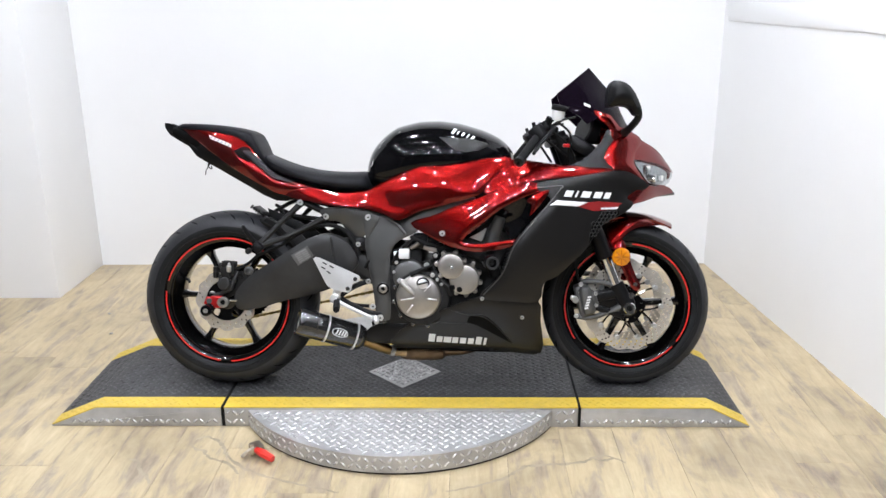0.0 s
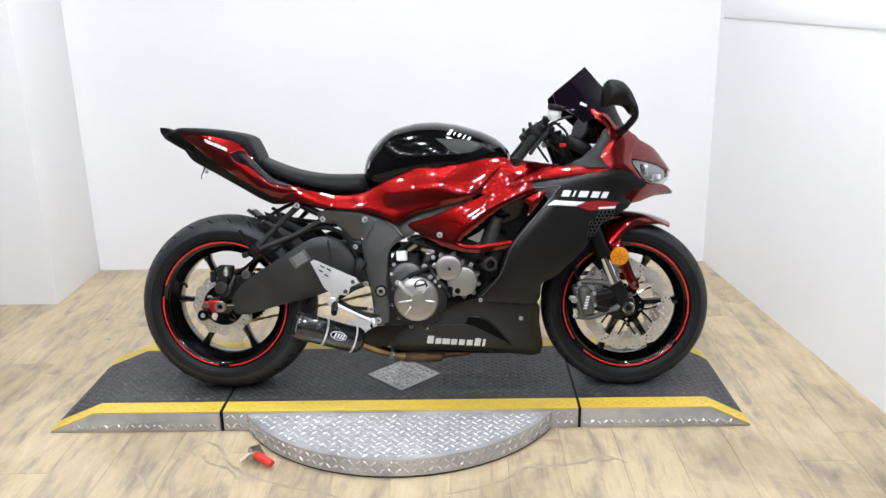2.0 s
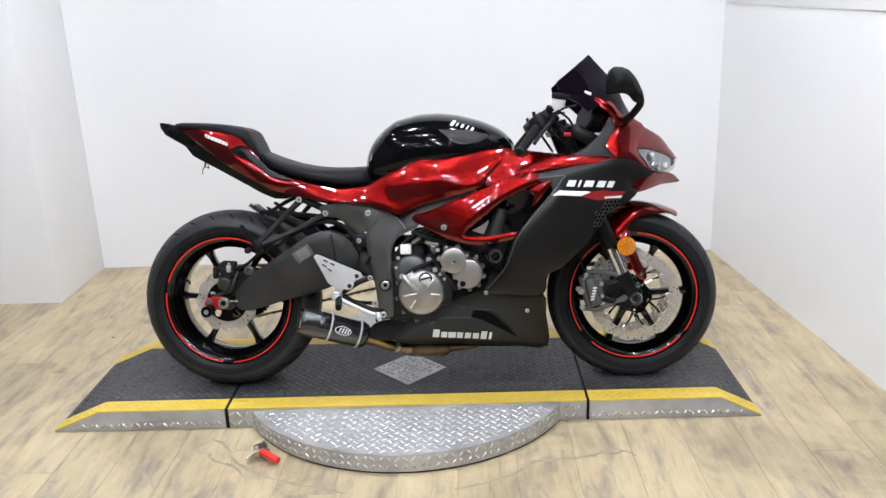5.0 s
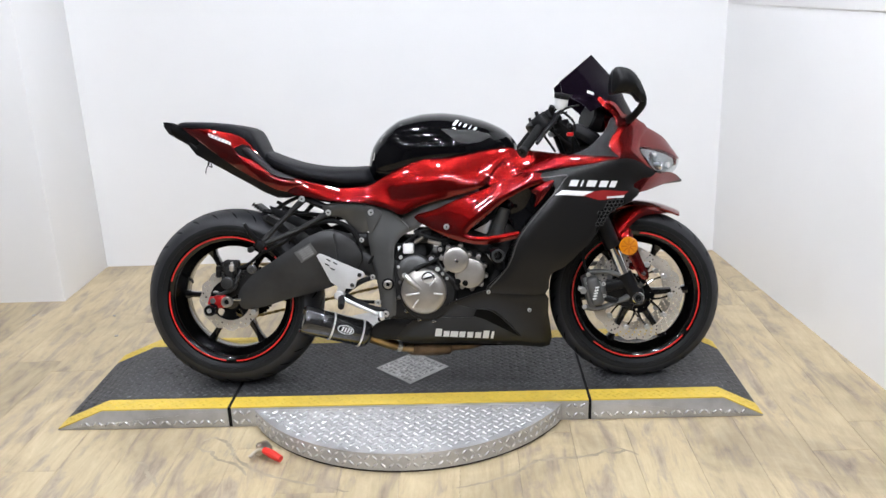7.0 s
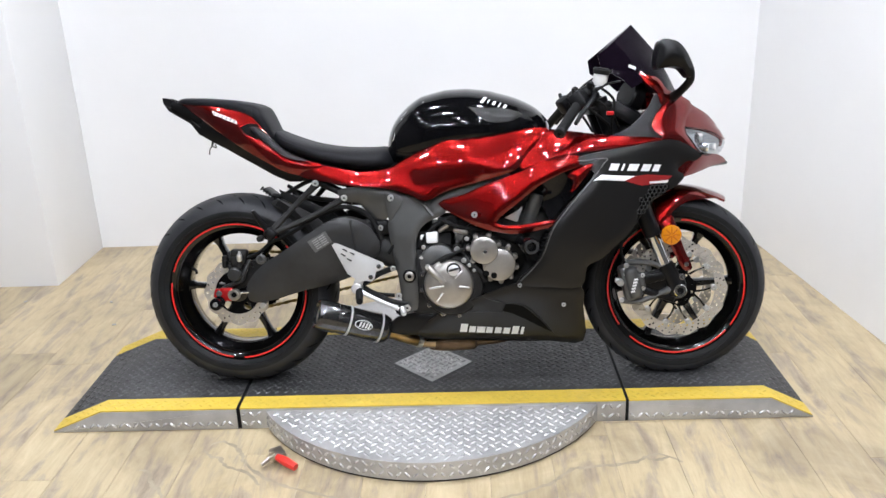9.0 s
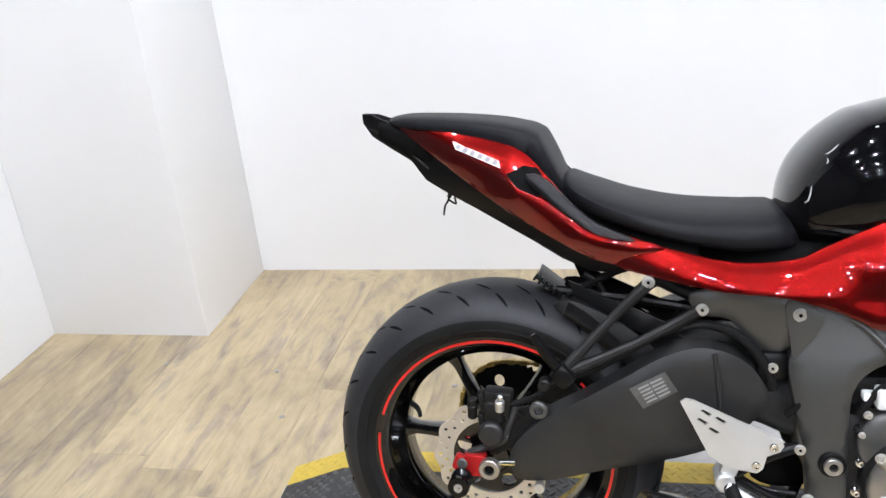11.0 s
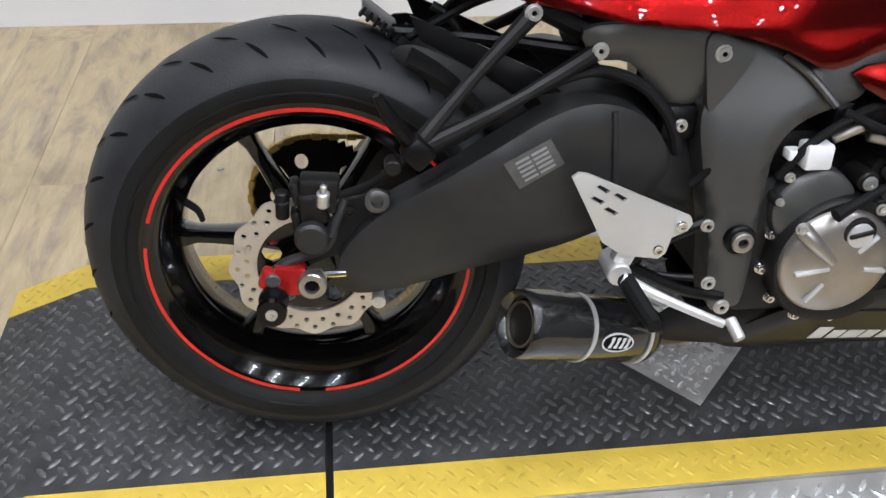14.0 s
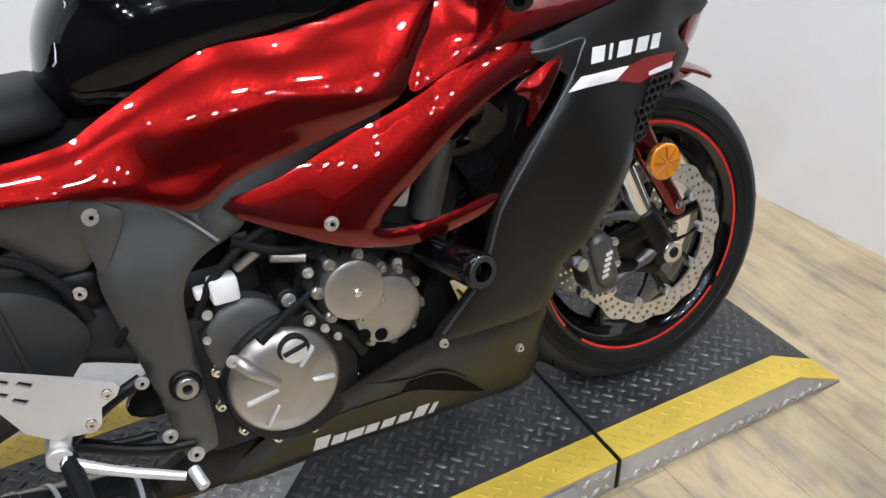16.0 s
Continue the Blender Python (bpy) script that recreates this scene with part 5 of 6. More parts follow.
part("passenger_seat", loft([(-0.182, 0.914, 0.03, 0.008, 0.006, 2.6), (-0.15, 0.911, 0.066, 0.016, 0.006, 3.4), (-0.06, 0.902, 0.085, 0.021, 0.010, 3.8), (0.02, 0.890, 0.098, 0.024, 0.014, 4.2), (0.070, 0.874, 0.10, 0.030, 0.022, 4.2), (0.078, 0.872, 0.10, 0.029, 0.026, 4.2), (0.096, 0.860, 0.099, 0.032, 0.05, 4), (0.106, 0.846, 0.097, 0.030, 0.05, 4), (0.122, 0.822, 0.09, 0.024, 0.04, 3), (0.138, 0.796, 0.075, 0.012, 0.02, 2.6)]), VINYL, bike, "small black vinyl passenger seat")
part("seat_strap", loft([(0.050, 0.8758, 0.1008, 0.0305, 0.036, 4.2), (0.056, 0.8735, 0.1018, 0.0318, 0.038, 4.2), (0.062, 0.871, 0.1022, 0.0330, 0.039, 4.2), (0.070, 0.8680, 0.1024, 0.0342, 0.042, 4.2), (0.076, 0.8664, 0.1022, 0.0338, 0.043, 4.2)]), VINYL, bike, "stitched black vinyl strap", 25)
part("rider_seat", loft([(0.128, 0.800, 0.05, 0.010, 0.012, 2.4), (0.146, 0.794, 0.090, 0.022, 0.03, 2.6), (0.168, 0.782, 0.112, 0.024, 0.03, 2.6), (0.20, 0.768, 0.130, 0.025, 0.03, 2.6), (0.25, 0.750, 0.138, 0.026, 0.028, 2.6), (0.33, 0.727, 0.144, 0.034, 0.026, 2.6), (0.42, 0.715, 0.141, 0.041, 0.03, 2.6), (0.485, 0.713, 0.128, 0.044, 0.028, 2.5), (0.515, 0.708, 0.10, 0.034, 0.02, 2.4), (0.535, 0.702, 0.05, 0.012, 0.012, 2.2)]), VINYL, bike, "black vinyl rider seat")
tank = part("fuel_tank", loft([(0.494, 0.735, 0.04, 0.02, 0.02, 2.2), (0.503, 0.750, 0.085, 0.05, 0.05, 2.3), (0.522, 0.768, 0.125, 0.070, 0.08, 2.5), (0.556, 0.785, 0.150, 0.092, 0.10, 2.5), (0.605, 0.795, 0.165, 0.117, 0.12, 2.5), (0.68, 0.805, 0.172, 0.126, 0.12, 2.3), (0.75, 0.81, 0.178, 0.124, 0.12, 2.2), (0.82, 0.812, 0.176, 0.113, 0.12, 2.2), (0.90, 0.81, 0.160, 0.092, 0.10, 2.2), (0.96, 0.805, 0.13, 0.068, 0.09, 2.2), (0.995, 0.80, 0.09, 0.042, 0.06, 2.2), (1.008, 0.798, 0.04, 0.02, 0.03, 2.2)], 44), GLOSS, bike, "gloss black fuel tank")


def tank_y(x, z):
    k = [(0.503, 0.750, 0.085, 0.05), (0.522, 0.768, 0.125, 0.070), (0.556, 0.785, 0.150, 0.092), (0.605, 0.795, 0.165, 0.117), (0.68, 0.805, 0.172, 0.126), (0.75, 0.81, 0.178, 0.124), (0.82, 0.812, 0.176, 0.113), (0.90, 0.81, 0.16, 0.092), (0.96, 0.805, 0.13, 0.068)]
    zc, w, h = (float(np.interp(x, [q[0] for q in k], [q[i] for q in k])) for i in (1, 2, 3))
    t = min(0.97, max(0.0, (z - zc) / h))
    e = float(np.interp(x, (0.62, 0.70), (2.5, 2.2)))
    return -w * (1 - t**e) ** (1 / e)


def tank_print(outline, lift, step=0.01):
    flat, faces = sheet(outline, step)
    return plated([(x, tank_y(x, z) - lift, z + lift * 0.5) for x, z in flat], faces, (0, 0.001, -0.0005))


part("tank_graphic", tank_print([(0.755, 0.872), (0.80, 0.868), (0.86, 0.868), (0.915, 0.852), (0.925, 0.842), (0.885, 0.826), (0.845, 0.822), (0.81, 0.828), (0.785, 0.848)], 0.0022), FAIRING, tank, "satin grey tank graphic")
for k, (w, h) in enumerate(((0.010, 0.020), (0.004, 0.012), (0.008, 0.012), (0.004, 0.014), (0.008, 0.011))):
    part("tank_mark", tank_print(slant(0.800 + 0.0165 * k, 0.893 - 0.0055 * k, w, h, 0.35, -0.28), 0.0032, 0.008), WHITE, tank, "white script mark")

part("tank_pad_edge", tube([(x, tank_y(x, z) - 0.0006, z) for x, z in ((0.508, 0.800), (0.520, 0.775), (0.528, 0.800), (0.530, 0.822), (0.545, 0.832), (0.550, 0.843), (0.537, 0.845), (0.552, 0.851), (0.572, 0.868), (0.62, 0.892))], 0.0011, 6, 3), WHITE, tank, "thin white outline of a clear tank pad")

# Red bodywork.
mid_pts = [(0.221, -0.136, 0.727), (0.306, -0.147, 0.706), (0.413, -0.154, 0.685), (0.501, -0.155, 0.691), (0.544, -0.157, 0.711), (0.609, -0.163, 0.743), (0.686, -0.172, 0.772), (0.762, -0.180, 0.776), (0.857, -0.185, 0.790), (0.951, -0.180, 0.806), (0.998, -0.185, 0.798), (0.951, -0.215, 0.755), (0.910, -0.234, 0.699), (0.877, -0.240, 0.677), (0.783, -0.232, 0.650), (0.688, -0.222, 0.625), (0.624, -0.214, 0.596), (0.571, -0.204, 0.616), (0.492, -0.193, 0.636), (0.394, -0.184, 0.643), (0.305, -0.165, 0.658), (0.224, -0.136, 0.677)]
shell, _ = panel(mid_pts, 0.005, 0.022, 0.006, 0.008, 3, [(0.42, -0.175, 0.664), (0.54, -0.188, 0.660), (0.66, -0.208, 0.672), (0.76, -0.214, 0.725), (0.80, -0.228, 0.690), (0.88, -0.236, 0.722)], (), 3e-3, ([(0.48, 0.668), (0.58, 0.690), (0.66, 0.706), (0.75, 0.718), (0.826, 0.708), (0.90, 0.682)], 0.014, 0.055))
pair("side_cover", shell, RED, bike, "candy red side cover")
low_pts = [(0.660, -0.198, 0.585), (0.735, -0.215, 0.612), (0.811, -0.230, 0.645), (0.895, -0.243, 0.674), (0.969, -0.248, 0.706), (1.051, -0.248, 0.726), (1.115, -0.255, 0.704), (1.042, -0.262, 0.678), (0.969, -0.264, 0.642), (0.896, -0.264, 0.586), (0.835, -0.262, 0.531), (0.905, -0.262, 0.522), (1.000, -0.262, 0.536), (1.004, -0.262, 0.518), (0.935, -0.262, 0.502), (0.877, -0.260, 0.497), (0.803, -0.255, 0.511), (0.737, -0.235, 0.539)]
shell, _ = panel(low_pts, 0.005, 0.022, 0.006, 0.008, 3, [(0.77, -0.246, 0.562), (0.84, -0.256, 0.610), (0.93, -0.264, 0.660)], (), 5e-3)
pair("lower_fairing", shell, RED, bike, "candy red lower side fairing")
duct, _ = panel([(0.84, -0.225, 0.535), (0.90, -0.235, 0.585), (0.97, -0.24, 0.64), (1.05, -0.24, 0.68), (1.12, -0.24, 0.70), (1.10, -0.235, 0.64), (1.03, -0.235, 0.57), (1.00, -0.235, 0.53), (0.98, -0.21, 0.56), (0.95, -0.2, 0.60), (0.90, -0.21, 0.56)], 0.0, 0.02, 0.004, 0.02, 2)
pair("air_duct", duct, GLOSS, bike, "gloss black duct lining")
blade, _ = panel([(1.045, -0.262, 0.665), (1.085, -0.268, 0.690), (1.118, -0.266, 0.697), (1.095, -0.27, 0.660), (1.055, -0.27, 0.615), (1.062, -0.268, 0.650)], 0.006, 0.015, 0.004, 0.010)
pair("duct_blade", blade, RED, bike)
up_pts = [(0.998, -0.185, 0.798), (1.100, -0.195, 0.788), (1.193, -0.203, 0.776), (1.295, -0.200, 0.770), (1.333, -0.195, 0.762), (1.248, -0.212, 0.749), (1.154, -0.233, 0.737), (1.051, -0.250, 0.726), (0.969, -0.250, 0.706), (0.912, -0.241, 0.687), (0.915, -0.234, 0.711), (0.954, -0.217, 0.755)]
shell, _ = panel(up_pts, 0.005, 0.022, 0.006, 0.008, 3, [(1.0, -0.236, 0.745), (1.1, -0.228, 0.756)], (), 5e-3, ([(0.95, 0.735), (1.06, 0.752), (1.20, 0.762)], 0.006, 0.03))
pair("upper_fairing", shell, RED, bike, "candy red upper side fairing")

# Black side fairing and belly pan.
side_pts = [(1.061, -0.255, 0.711), (1.153, -0.238, 0.733), (1.247, -0.217, 0.747), (1.332, -0.200, 0.760), (1.391, -0.180, 0.754), (1.457, -0.160, 0.709), (1.388, -0.175, 0.679), (1.402, -0.180, 0.649), (1.363, -0.195, 0.616), (1.310, -0.210, 0.591), (1.277, -0.220, 0.554), (1.241, -0.235, 0.503), (1.192, -0.248, 0.456), (1.146, -0.250, 0.415), (1.104, -0.250, 0.392), (1.088, -0.232, 0.328), (0.990, -0.245, 0.330), (0.893, -0.250, 0.345), (0.961, -0.262, 0.419), (0.997, -0.268, 0.513), (1.052, -0.270, 0.587), (1.124, -0.266, 0.670)]
shell, side_skin = panel(side_pts, 0.008, 0.03, 0.006, 0.013, 3)
fair = pair("side_fairing", shell, FAIRING, bike, "satin graphite side fairing")[0]
part("fairing_stripe", decal([(1.119, 0.650), (1.142, 0.666), (1.246, 0.658), (1.212, 0.645)], side_skin), WHITE, fair, "white stripe")
part("fairing_stripe", decal([(1.212, 0.645), (1.246, 0.658), (1.284, 0.661), (1.363, 0.654), (1.334, 0.634), (1.266, 0.629)], side_skin), STRIPE2, fair, "red stripe")
part("fairing_stripe", decal([(1.290, 0.640), (1.350, 0.642), (1.345, 0.634), (1.290, 0.634)], side_skin, 0.0024), WHITE, fair, "thin white stripe")
for x, w in ((1.178, 0.026), (1.205, 0.006), (1.236, 0.030), (1.276, 0.026), (1.308, 0.020)):
    part("model_mark", decal(slant(x, 0.687 - 0.06 * (x - 1.18), w, 0.020, 0.4, -0.06), side_skin, 0.0016), WHITE, fair, "white outlined block mark")
edge = [(0.905, 0.352), (0.968, 0.425), (1.003, 0.512), (1.056, 0.583), (1.128, 0.668)]
part("edge_line", tube([(x, float(side_skin.y([(x + 0.004, z)])[0]) - 0.001, z) for x, z in edge], 0.0022, 6, 4), FRAME, fair, "pale grey edge line")
part("edge_line", tube([(x, float(side_skin.y([(x, z)])[0]) - 0.0005, z) for x, z in ((1.128, 0.668), (1.150, 0.697), (1.160, 0.712), (1.10, 0.708), (1.075, 0.708))], 0.0018, 6, 4), FRAME, fair)
belly_pts = [(0.893, -0.247, 0.344), (0.990, -0.240, 0.329), (1.089, -0.222, 0.326), (1.099, -0.188, 0.256), (1.107, -0.118, 0.131), (0.995, -0.125, 0.134), (0.799, -0.130, 0.145), (0.631, -0.135, 0.147), (0.583, -0.145, 0.169), (0.615, -0.165, 0.209), (0.675, -0.187, 0.252), (0.783, -0.225, 0.302)]
shell, belly_skin = panel(belly_pts, 0.010, 0.03, 0.006, 0.013, 3, [(0.85, -0.185, 0.235), (1.0, -0.18, 0.22)])
belly = pair("belly_pan", shell, FAIRING, bike, "satin graphite belly pan")[0]
# No opening is cut; a black decal paints the shade inside the vent.
part("pan_vent_shade", decal([(0.861, 0.277), (0.885, 0.279), (0.911, 0.270), (0.960, 0.227), (1.008, 0.168), (0.972, 0.190), (0.922, 0.219), (0.885, 0.240), (0.850, 0.252)], belly_skin, 0.0015), DARK, belly, "flat black patch for shade in the vent slot")
for line, r in (([(0.86, 0.279), (0.911, 0.273), (0.960, 0.230), (1.010, 0.168)], 0.0035), ([(0.700, 0.249), (0.78, 0.249), (0.862, 0.248)], 0.0025), ([(0.79, 0.300), (0.83, 0.288), (0.865, 0.278)], 0.0025)):
    part("pan_crease", tube([(x, float(belly_skin.y([(x, z)])[0]) - 0.0005, z) for x, z in line], [r * 0.4] + [r] * (len(line) - 2) + [r * 0.4], 8), FAIRING, belly)
for k, (w, h) in enumerate(((0.022, 0.030), (0.020, 0.022), (0.026, 0.022), (0.020, 0.022), (0.020, 0.022), (0.020, 0.022), (0.020, 0.030), (0.009, 0.028))):
    x = 0.728 + 0.0268 * k - (0.005 if k == 7 else 0)
    part("maker_mark", decal(slant(x, 0.186 - 0.06 * (x - 0.72) + (h - 0.022) / 2, w, h, 0.12, -0.06), belly_skin, 0.0018), WHITE, belly, "white block mark")
tray, _ = panel([(0.483, -0.138, 0.185), (0.540, -0.150, 0.232), (0.643, -0.165, 0.240), (0.690, -0.172, 0.250), (0.630, -0.162, 0.203), (0.600, -0.145, 0.165), (0.521, -0.130, 0.162)], 0.006, 0.02, 0.02, 0.016)
pair("belly_tail", tray, PLASTIC, bike, "black belly pan extension")
part("belly_floor", loft([(0.60, 0.15, 0.12, 0.02, 0.015, 3), (0.80, 0.14, 0.115, 0.02, 0.015, 3), (1.0, 0.135, 0.11, 0.02, 0.012, 3), (1.10, 0.14, 0.10, 0.02, 0.012, 3)]), DARK, bike)

# Nose, headlights, screen and mirrors.
shell, _ = panel([(1.304, -0.170, 0.803), (1.338, -0.150, 0.863), (1.392, -0.125, 0.890), (1.440, -0.100, 0.861), (1.409, -0.145, 0.799), (1.423, -0.155, 0.758), (1.454, -0.157, 0.713), (1.386, -0.178, 0.754), (1.333, -0.192, 0.764)], 0.008, 0.02, 0.005, 0.011, 3, slack=2e-3)
pair("nose_side", shell, RED, bike, "candy red nose cowl side")
shell, _ = panel([(1.392, -0.125, 0.892), (1.440, -0.098, 0.863), (1.497, -0.056, 0.833), (1.536, -0.022, 0.794), (1.568, 0.0, 0.752), (1.535, -0.050, 0.769), (1.482, -0.090, 0.788), (1.410, -0.142, 0.799)], 0.004, 0.02, 0.005, 0.010, 3, slack=2e-3)
pair("nose_top", shell, RED, bike, "candy red nose cowl")
part("nose_bridge", loft([(1.30, 0.86, 0.12, 0.04, 0.06, 2.6), (1.38, 0.845, 0.115, 0.048, 0.06, 2.6), (1.45, 0.815, 0.085, 0.045, 0.06, 2.4), (1.51, 0.785, 0.05, 0.035, 0.05, 2.2), (1.555, 0.752, 0.02, 0.01, 0.02, 2)]), RED, bike)
shell, _ = panel([(1.262, -0.118, 0.978), (1.294, -0.135, 0.955), (1.328, -0.138, 0.945), (1.358, -0.133, 0.908), (1.392, -0.125, 0.892), (1.338, -0.152, 0.863), (1.324, -0.152, 0.901), (1.288, -0.150, 0.934)], 0.005, 0.015, 0.005, 0.010, 3, slack=2e-3)
pair("screen_surround", shell, RED, bike, "candy red screen surround")
shell, _ = panel([(1.409, -0.148, 0.797), (1.480, -0.102, 0.786), (1.533, -0.060, 0.767), (1.561, -0.026, 0.745), (1.530, -0.060, 0.708), (1.459, -0.152, 0.713), (1.427, -0.157, 0.758)], 0.010, 0.03, 0.003, 0.010, 3)
for lamp in pair("headlight", shell, LENS, bike, "clear headlight lens"):
    s = -1 if lamp.data.vertices[0].co.y < 0 else 1
    bowl, _ = panel([(1.414, -0.132, 0.790), (1.476, -0.088, 0.780), (1.527, -0.048, 0.762), (1.546, -0.020, 0.744), (1.522, -0.050, 0.716), (1.462, -0.132, 0.720), (1.434, -0.138, 0.756)], -0.004, 0.02, 0.004, 0.012, 2)
    part("lamp_bowl", bowl if s < 0 else mirrored(bowl), ALU, lamp, "silver lamp bowl")
    part("reflector", merged(rbox((1.445, s * 0.118, 0.762), (0.03, 0.045, 0.034), 0.008, (0, 0, -s * 35)), rbox((1.485, s * 0.085, 0.735), (0.05, 0.05, 0.022), 0.006, (0, 0, -s * 40)), rod((1.45, s * 0.12, 0.735), (1.485, s * 0.125, 0.732), 0.014)), CHROME, lamp, "chrome reflector")
shell, _ = panel([(1.384, -0.175, 0.676), (1.454, -0.156, 0.711), (1.528, -0.070, 0.709), (1.565, -0.025, 0.684), (1.506, -0.080, 0.674), (1.403, -0.176, 0.649)], 0.004, 0.015, 0.006, 0.011, 3, slack=2e-3)
pair("chin_fairing", shell, RED, bike, "candy red chin below the headlight")
part("chin_lip", loft([(1.42, 0.672, 0.15, 0.008, 0.008, 2.6), (1.50, 0.676, 0.085, 0.008, 0.008, 2.4), (1.572, 0.680, 0.02, 0.006, 0.006, 2)]), FRAME, bike)
part("nose_core", loft([(1.22, 0.76, 0.13, 0.05, 0.06, 3), (1.33, 0.77, 0.15, 0.06, 0.08, 3), (1.42, 0.75, 0.11, 0.05, 0.06, 2.6), (1.50, 0.735, 0.05, 0.03, 0.04, 2.4)]), DARK, bike)
shell, _ = panel([(1.176, -0.180, 0.773), (1.233, -0.170, 0.797), (1.291, -0.150, 0.848), (1.319, -0.145, 0.897), (1.337, -0.154, 0.863), (1.303, -0.174, 0.803), (1.333, -0.191, 0.766), (1.250, -0.190, 0.769)], 0.004, 0.015, 0.005, 0.012, 3)
pair("inner_cowl", shell, PLASTIC, bike, "black inner cowl panel")
part("dash_panel", rbox((1.235, 0, 0.84), (0.10, 0.26, 0.05), 0.015, (0, 30, 0)), PLASTIC, bike)
glass, _ = panel([(1.269, 0.000, 1.117), (1.149, -0.125, 1.018), (1.158, -0.142, 0.976), (1.218, -0.150, 0.944), (1.249, -0.148, 0.916), (1.290, -0.142, 0.938), (1.359, -0.118, 0.905), (1.413, 0.000, 0.903), (1.347, 0.000, 1.029)], 0.0, 0.03, 0.004, 0.012, 1, [(1.27, -0.11, 1.0)])
screens = pair("windscreen", glass, SCREEN, bike, "dark smoked windscreen")
mark, _ = panel([(1.237, -0.166, 0.985), (1.258, -0.166, 0.976), (1.256, -0.166, 0.968), (1.235, -0.166, 0.977)], 0, 0.01, 0.001, 0.01, 1)
part("screen_mark", mark, WHITE, screens[0], "small white maker's mark")
part("gauge_pod", merged(turned([(0, 0.03), (0.01, 0.05), (0.045, 0.05), (0.05, 0.044)], (1.285, -0.05, 0.885), (1.245, -0.07, 0.90), 28), rbox((1.28, 0.03, 0.89), (0.03, 0.14, 0.08), 0.012, (0, -25, 0))), PLASTIC, bike, "black instrument pod")
head_shape, _ = panel([(1.305, -0.235, 1.005), (1.313, -0.235, 1.043), (1.330, -0.235, 1.050), (1.366, -0.235, 1.040), (1.394, -0.235, 1.006), (1.414, -0.235, 0.955), (1.405, -0.235, 0.940), (1.392, -0.235, 0.945), (1.375, -0.235, 0.966), (1.345, -0.235, 0.972), (1.307, -0.235, 0.968)], 0.022, 0.03, 0.07, 0.012, 3)
for m in pair("mirror", head_shape, PLASTIC, bike, "black folded mirror"):
    s = -1 if m.data.vertices[0].co.y < 0 else 1
    part("mirror_stem", tube([(1.402, s * 0.215, 0.968), (1.409, s * 0.20, 0.935), (1.392, s * 0.165, 0.905), (1.372, s * 0.13, 0.885)], [0.013, 0.012, 0.012, 0.016]), PLASTIC, m)

# Front fork, fender, brakes, bars.
for s in (-1, 1):
    leg = part("fork_leg", merged(rod((1.325, s * 0.105, 0.463), (1.375, s * 0.105, 0.342), 0.0205, 24)), CHROME, bike, "polished fork tube")
    part("outer_tube", rod((1.165, s * 0.105, 0.86), (1.325, s * 0.105, 0.463), 0.027, 24), PLASTIC, leg, "black outer fork tube")
    part("fork_foot", merged(rod((1.362, s * 0.105, 0.373), (1.402, s * 0.110, 0.292), 0.026, 24), rbox((1.40, s * 0.112, 0.296), (0.055, 0.036, 0.06), 0.014), rbox((1.345, s * 0.112, 0.335), (0.11, 0.022, 0.03), 0.006, (0, -12, 0)), rbox((1.335, s * 0.112, 0.278), (0.12, 0.022, 0.022), 0.006, (0, 18, 0))), PLASTIC, leg, "black fork foot")
    part("axle_end", turned([(0, 0.020), (0.012, 0.020), (0.014, 0.018), (0.014, 0.010), (0.004, 0.009)], (1.405, s * 0.126, 0.292), (1.405, s * 0.3, 0.292), 20), CHROME, leg)
    calf = part("front_caliper", merged(rbox((1.262, s * 0.116, 0.316), (0.044, 0.052, 0.104), 0.016, (0, -14, 0), 3), rbox((1.244, s * 0.098, 0.312), (0.03, 0.06, 0.112), 0.010, (0, -14, 0)), rbox((1.286, s * 0.112, 0.322), (0.022, 0.036, 0.05), 0.007, (0, -14, 0))), CALIPER, bike, "grey radial brake caliper")
    part("caliper_arm", tube([(1.244, s * 0.105, 0.378), (1.29, s * 0.110, 0.380), (1.335, s * 0.112, 0.372), (1.372, s * 0.112, 0.352)], [0.010, 0.009, 0.009, 0.013], 10), CALIPER, calf)
    part("caliper_arm", tube([(1.228, s * 0.105, 0.258), (1.275, s * 0.112, 0.255), (1.33, s * 0.114, 0.272), (1.385, s * 0.114, 0.296)], [0.010, 0.009, 0.009, 0.014], 10), CALIPER, calf)
    part("caliper_web", rbox((1.325, s * 0.108, 0.318), (0.085, 0.010, 0.07), 0.004, (0, -10, 0)), PLASTIC, calf)
    part("banjo_joint", merged(rod((1.222, s * 0.11, 0.318), (1.222, s * 0.134, 0.318), 0.011), rod((1.206, s * 0.12, 0.326), (1.228, s * 0.12, 0.322), 0.008)), STEELBOLT, calf)
    for x, z in ((1.240, 0.372), (1.226, 0.262), (1.238, 0.345), (1.290, 0.340), (1.292, 0.300), (1.372, 0.350)):
        part("caliper_bolt", hexbolt((x, s * 0.124, z), 0.0065, 0.007, (0, s, 0)), STEELBOLT, calf)
    for k in range(5):
        part("caliper_mark", rbox((1.258 + 0.0024 * k, s * 0.1425, 0.292 + 0.0096 * k), (0.013, 0.0015, 0.0058), 0, (0, -12, 0)), WHITE, calf)
    part("caliper_hose", tube([(1.245, s * 0.105, 0.36), (1.225, s * 0.115, 0.42), (1.235, s * 0.12, 0.50), (1.25, s * 0.11, 0.58)], 0.005), SOFT, bike)
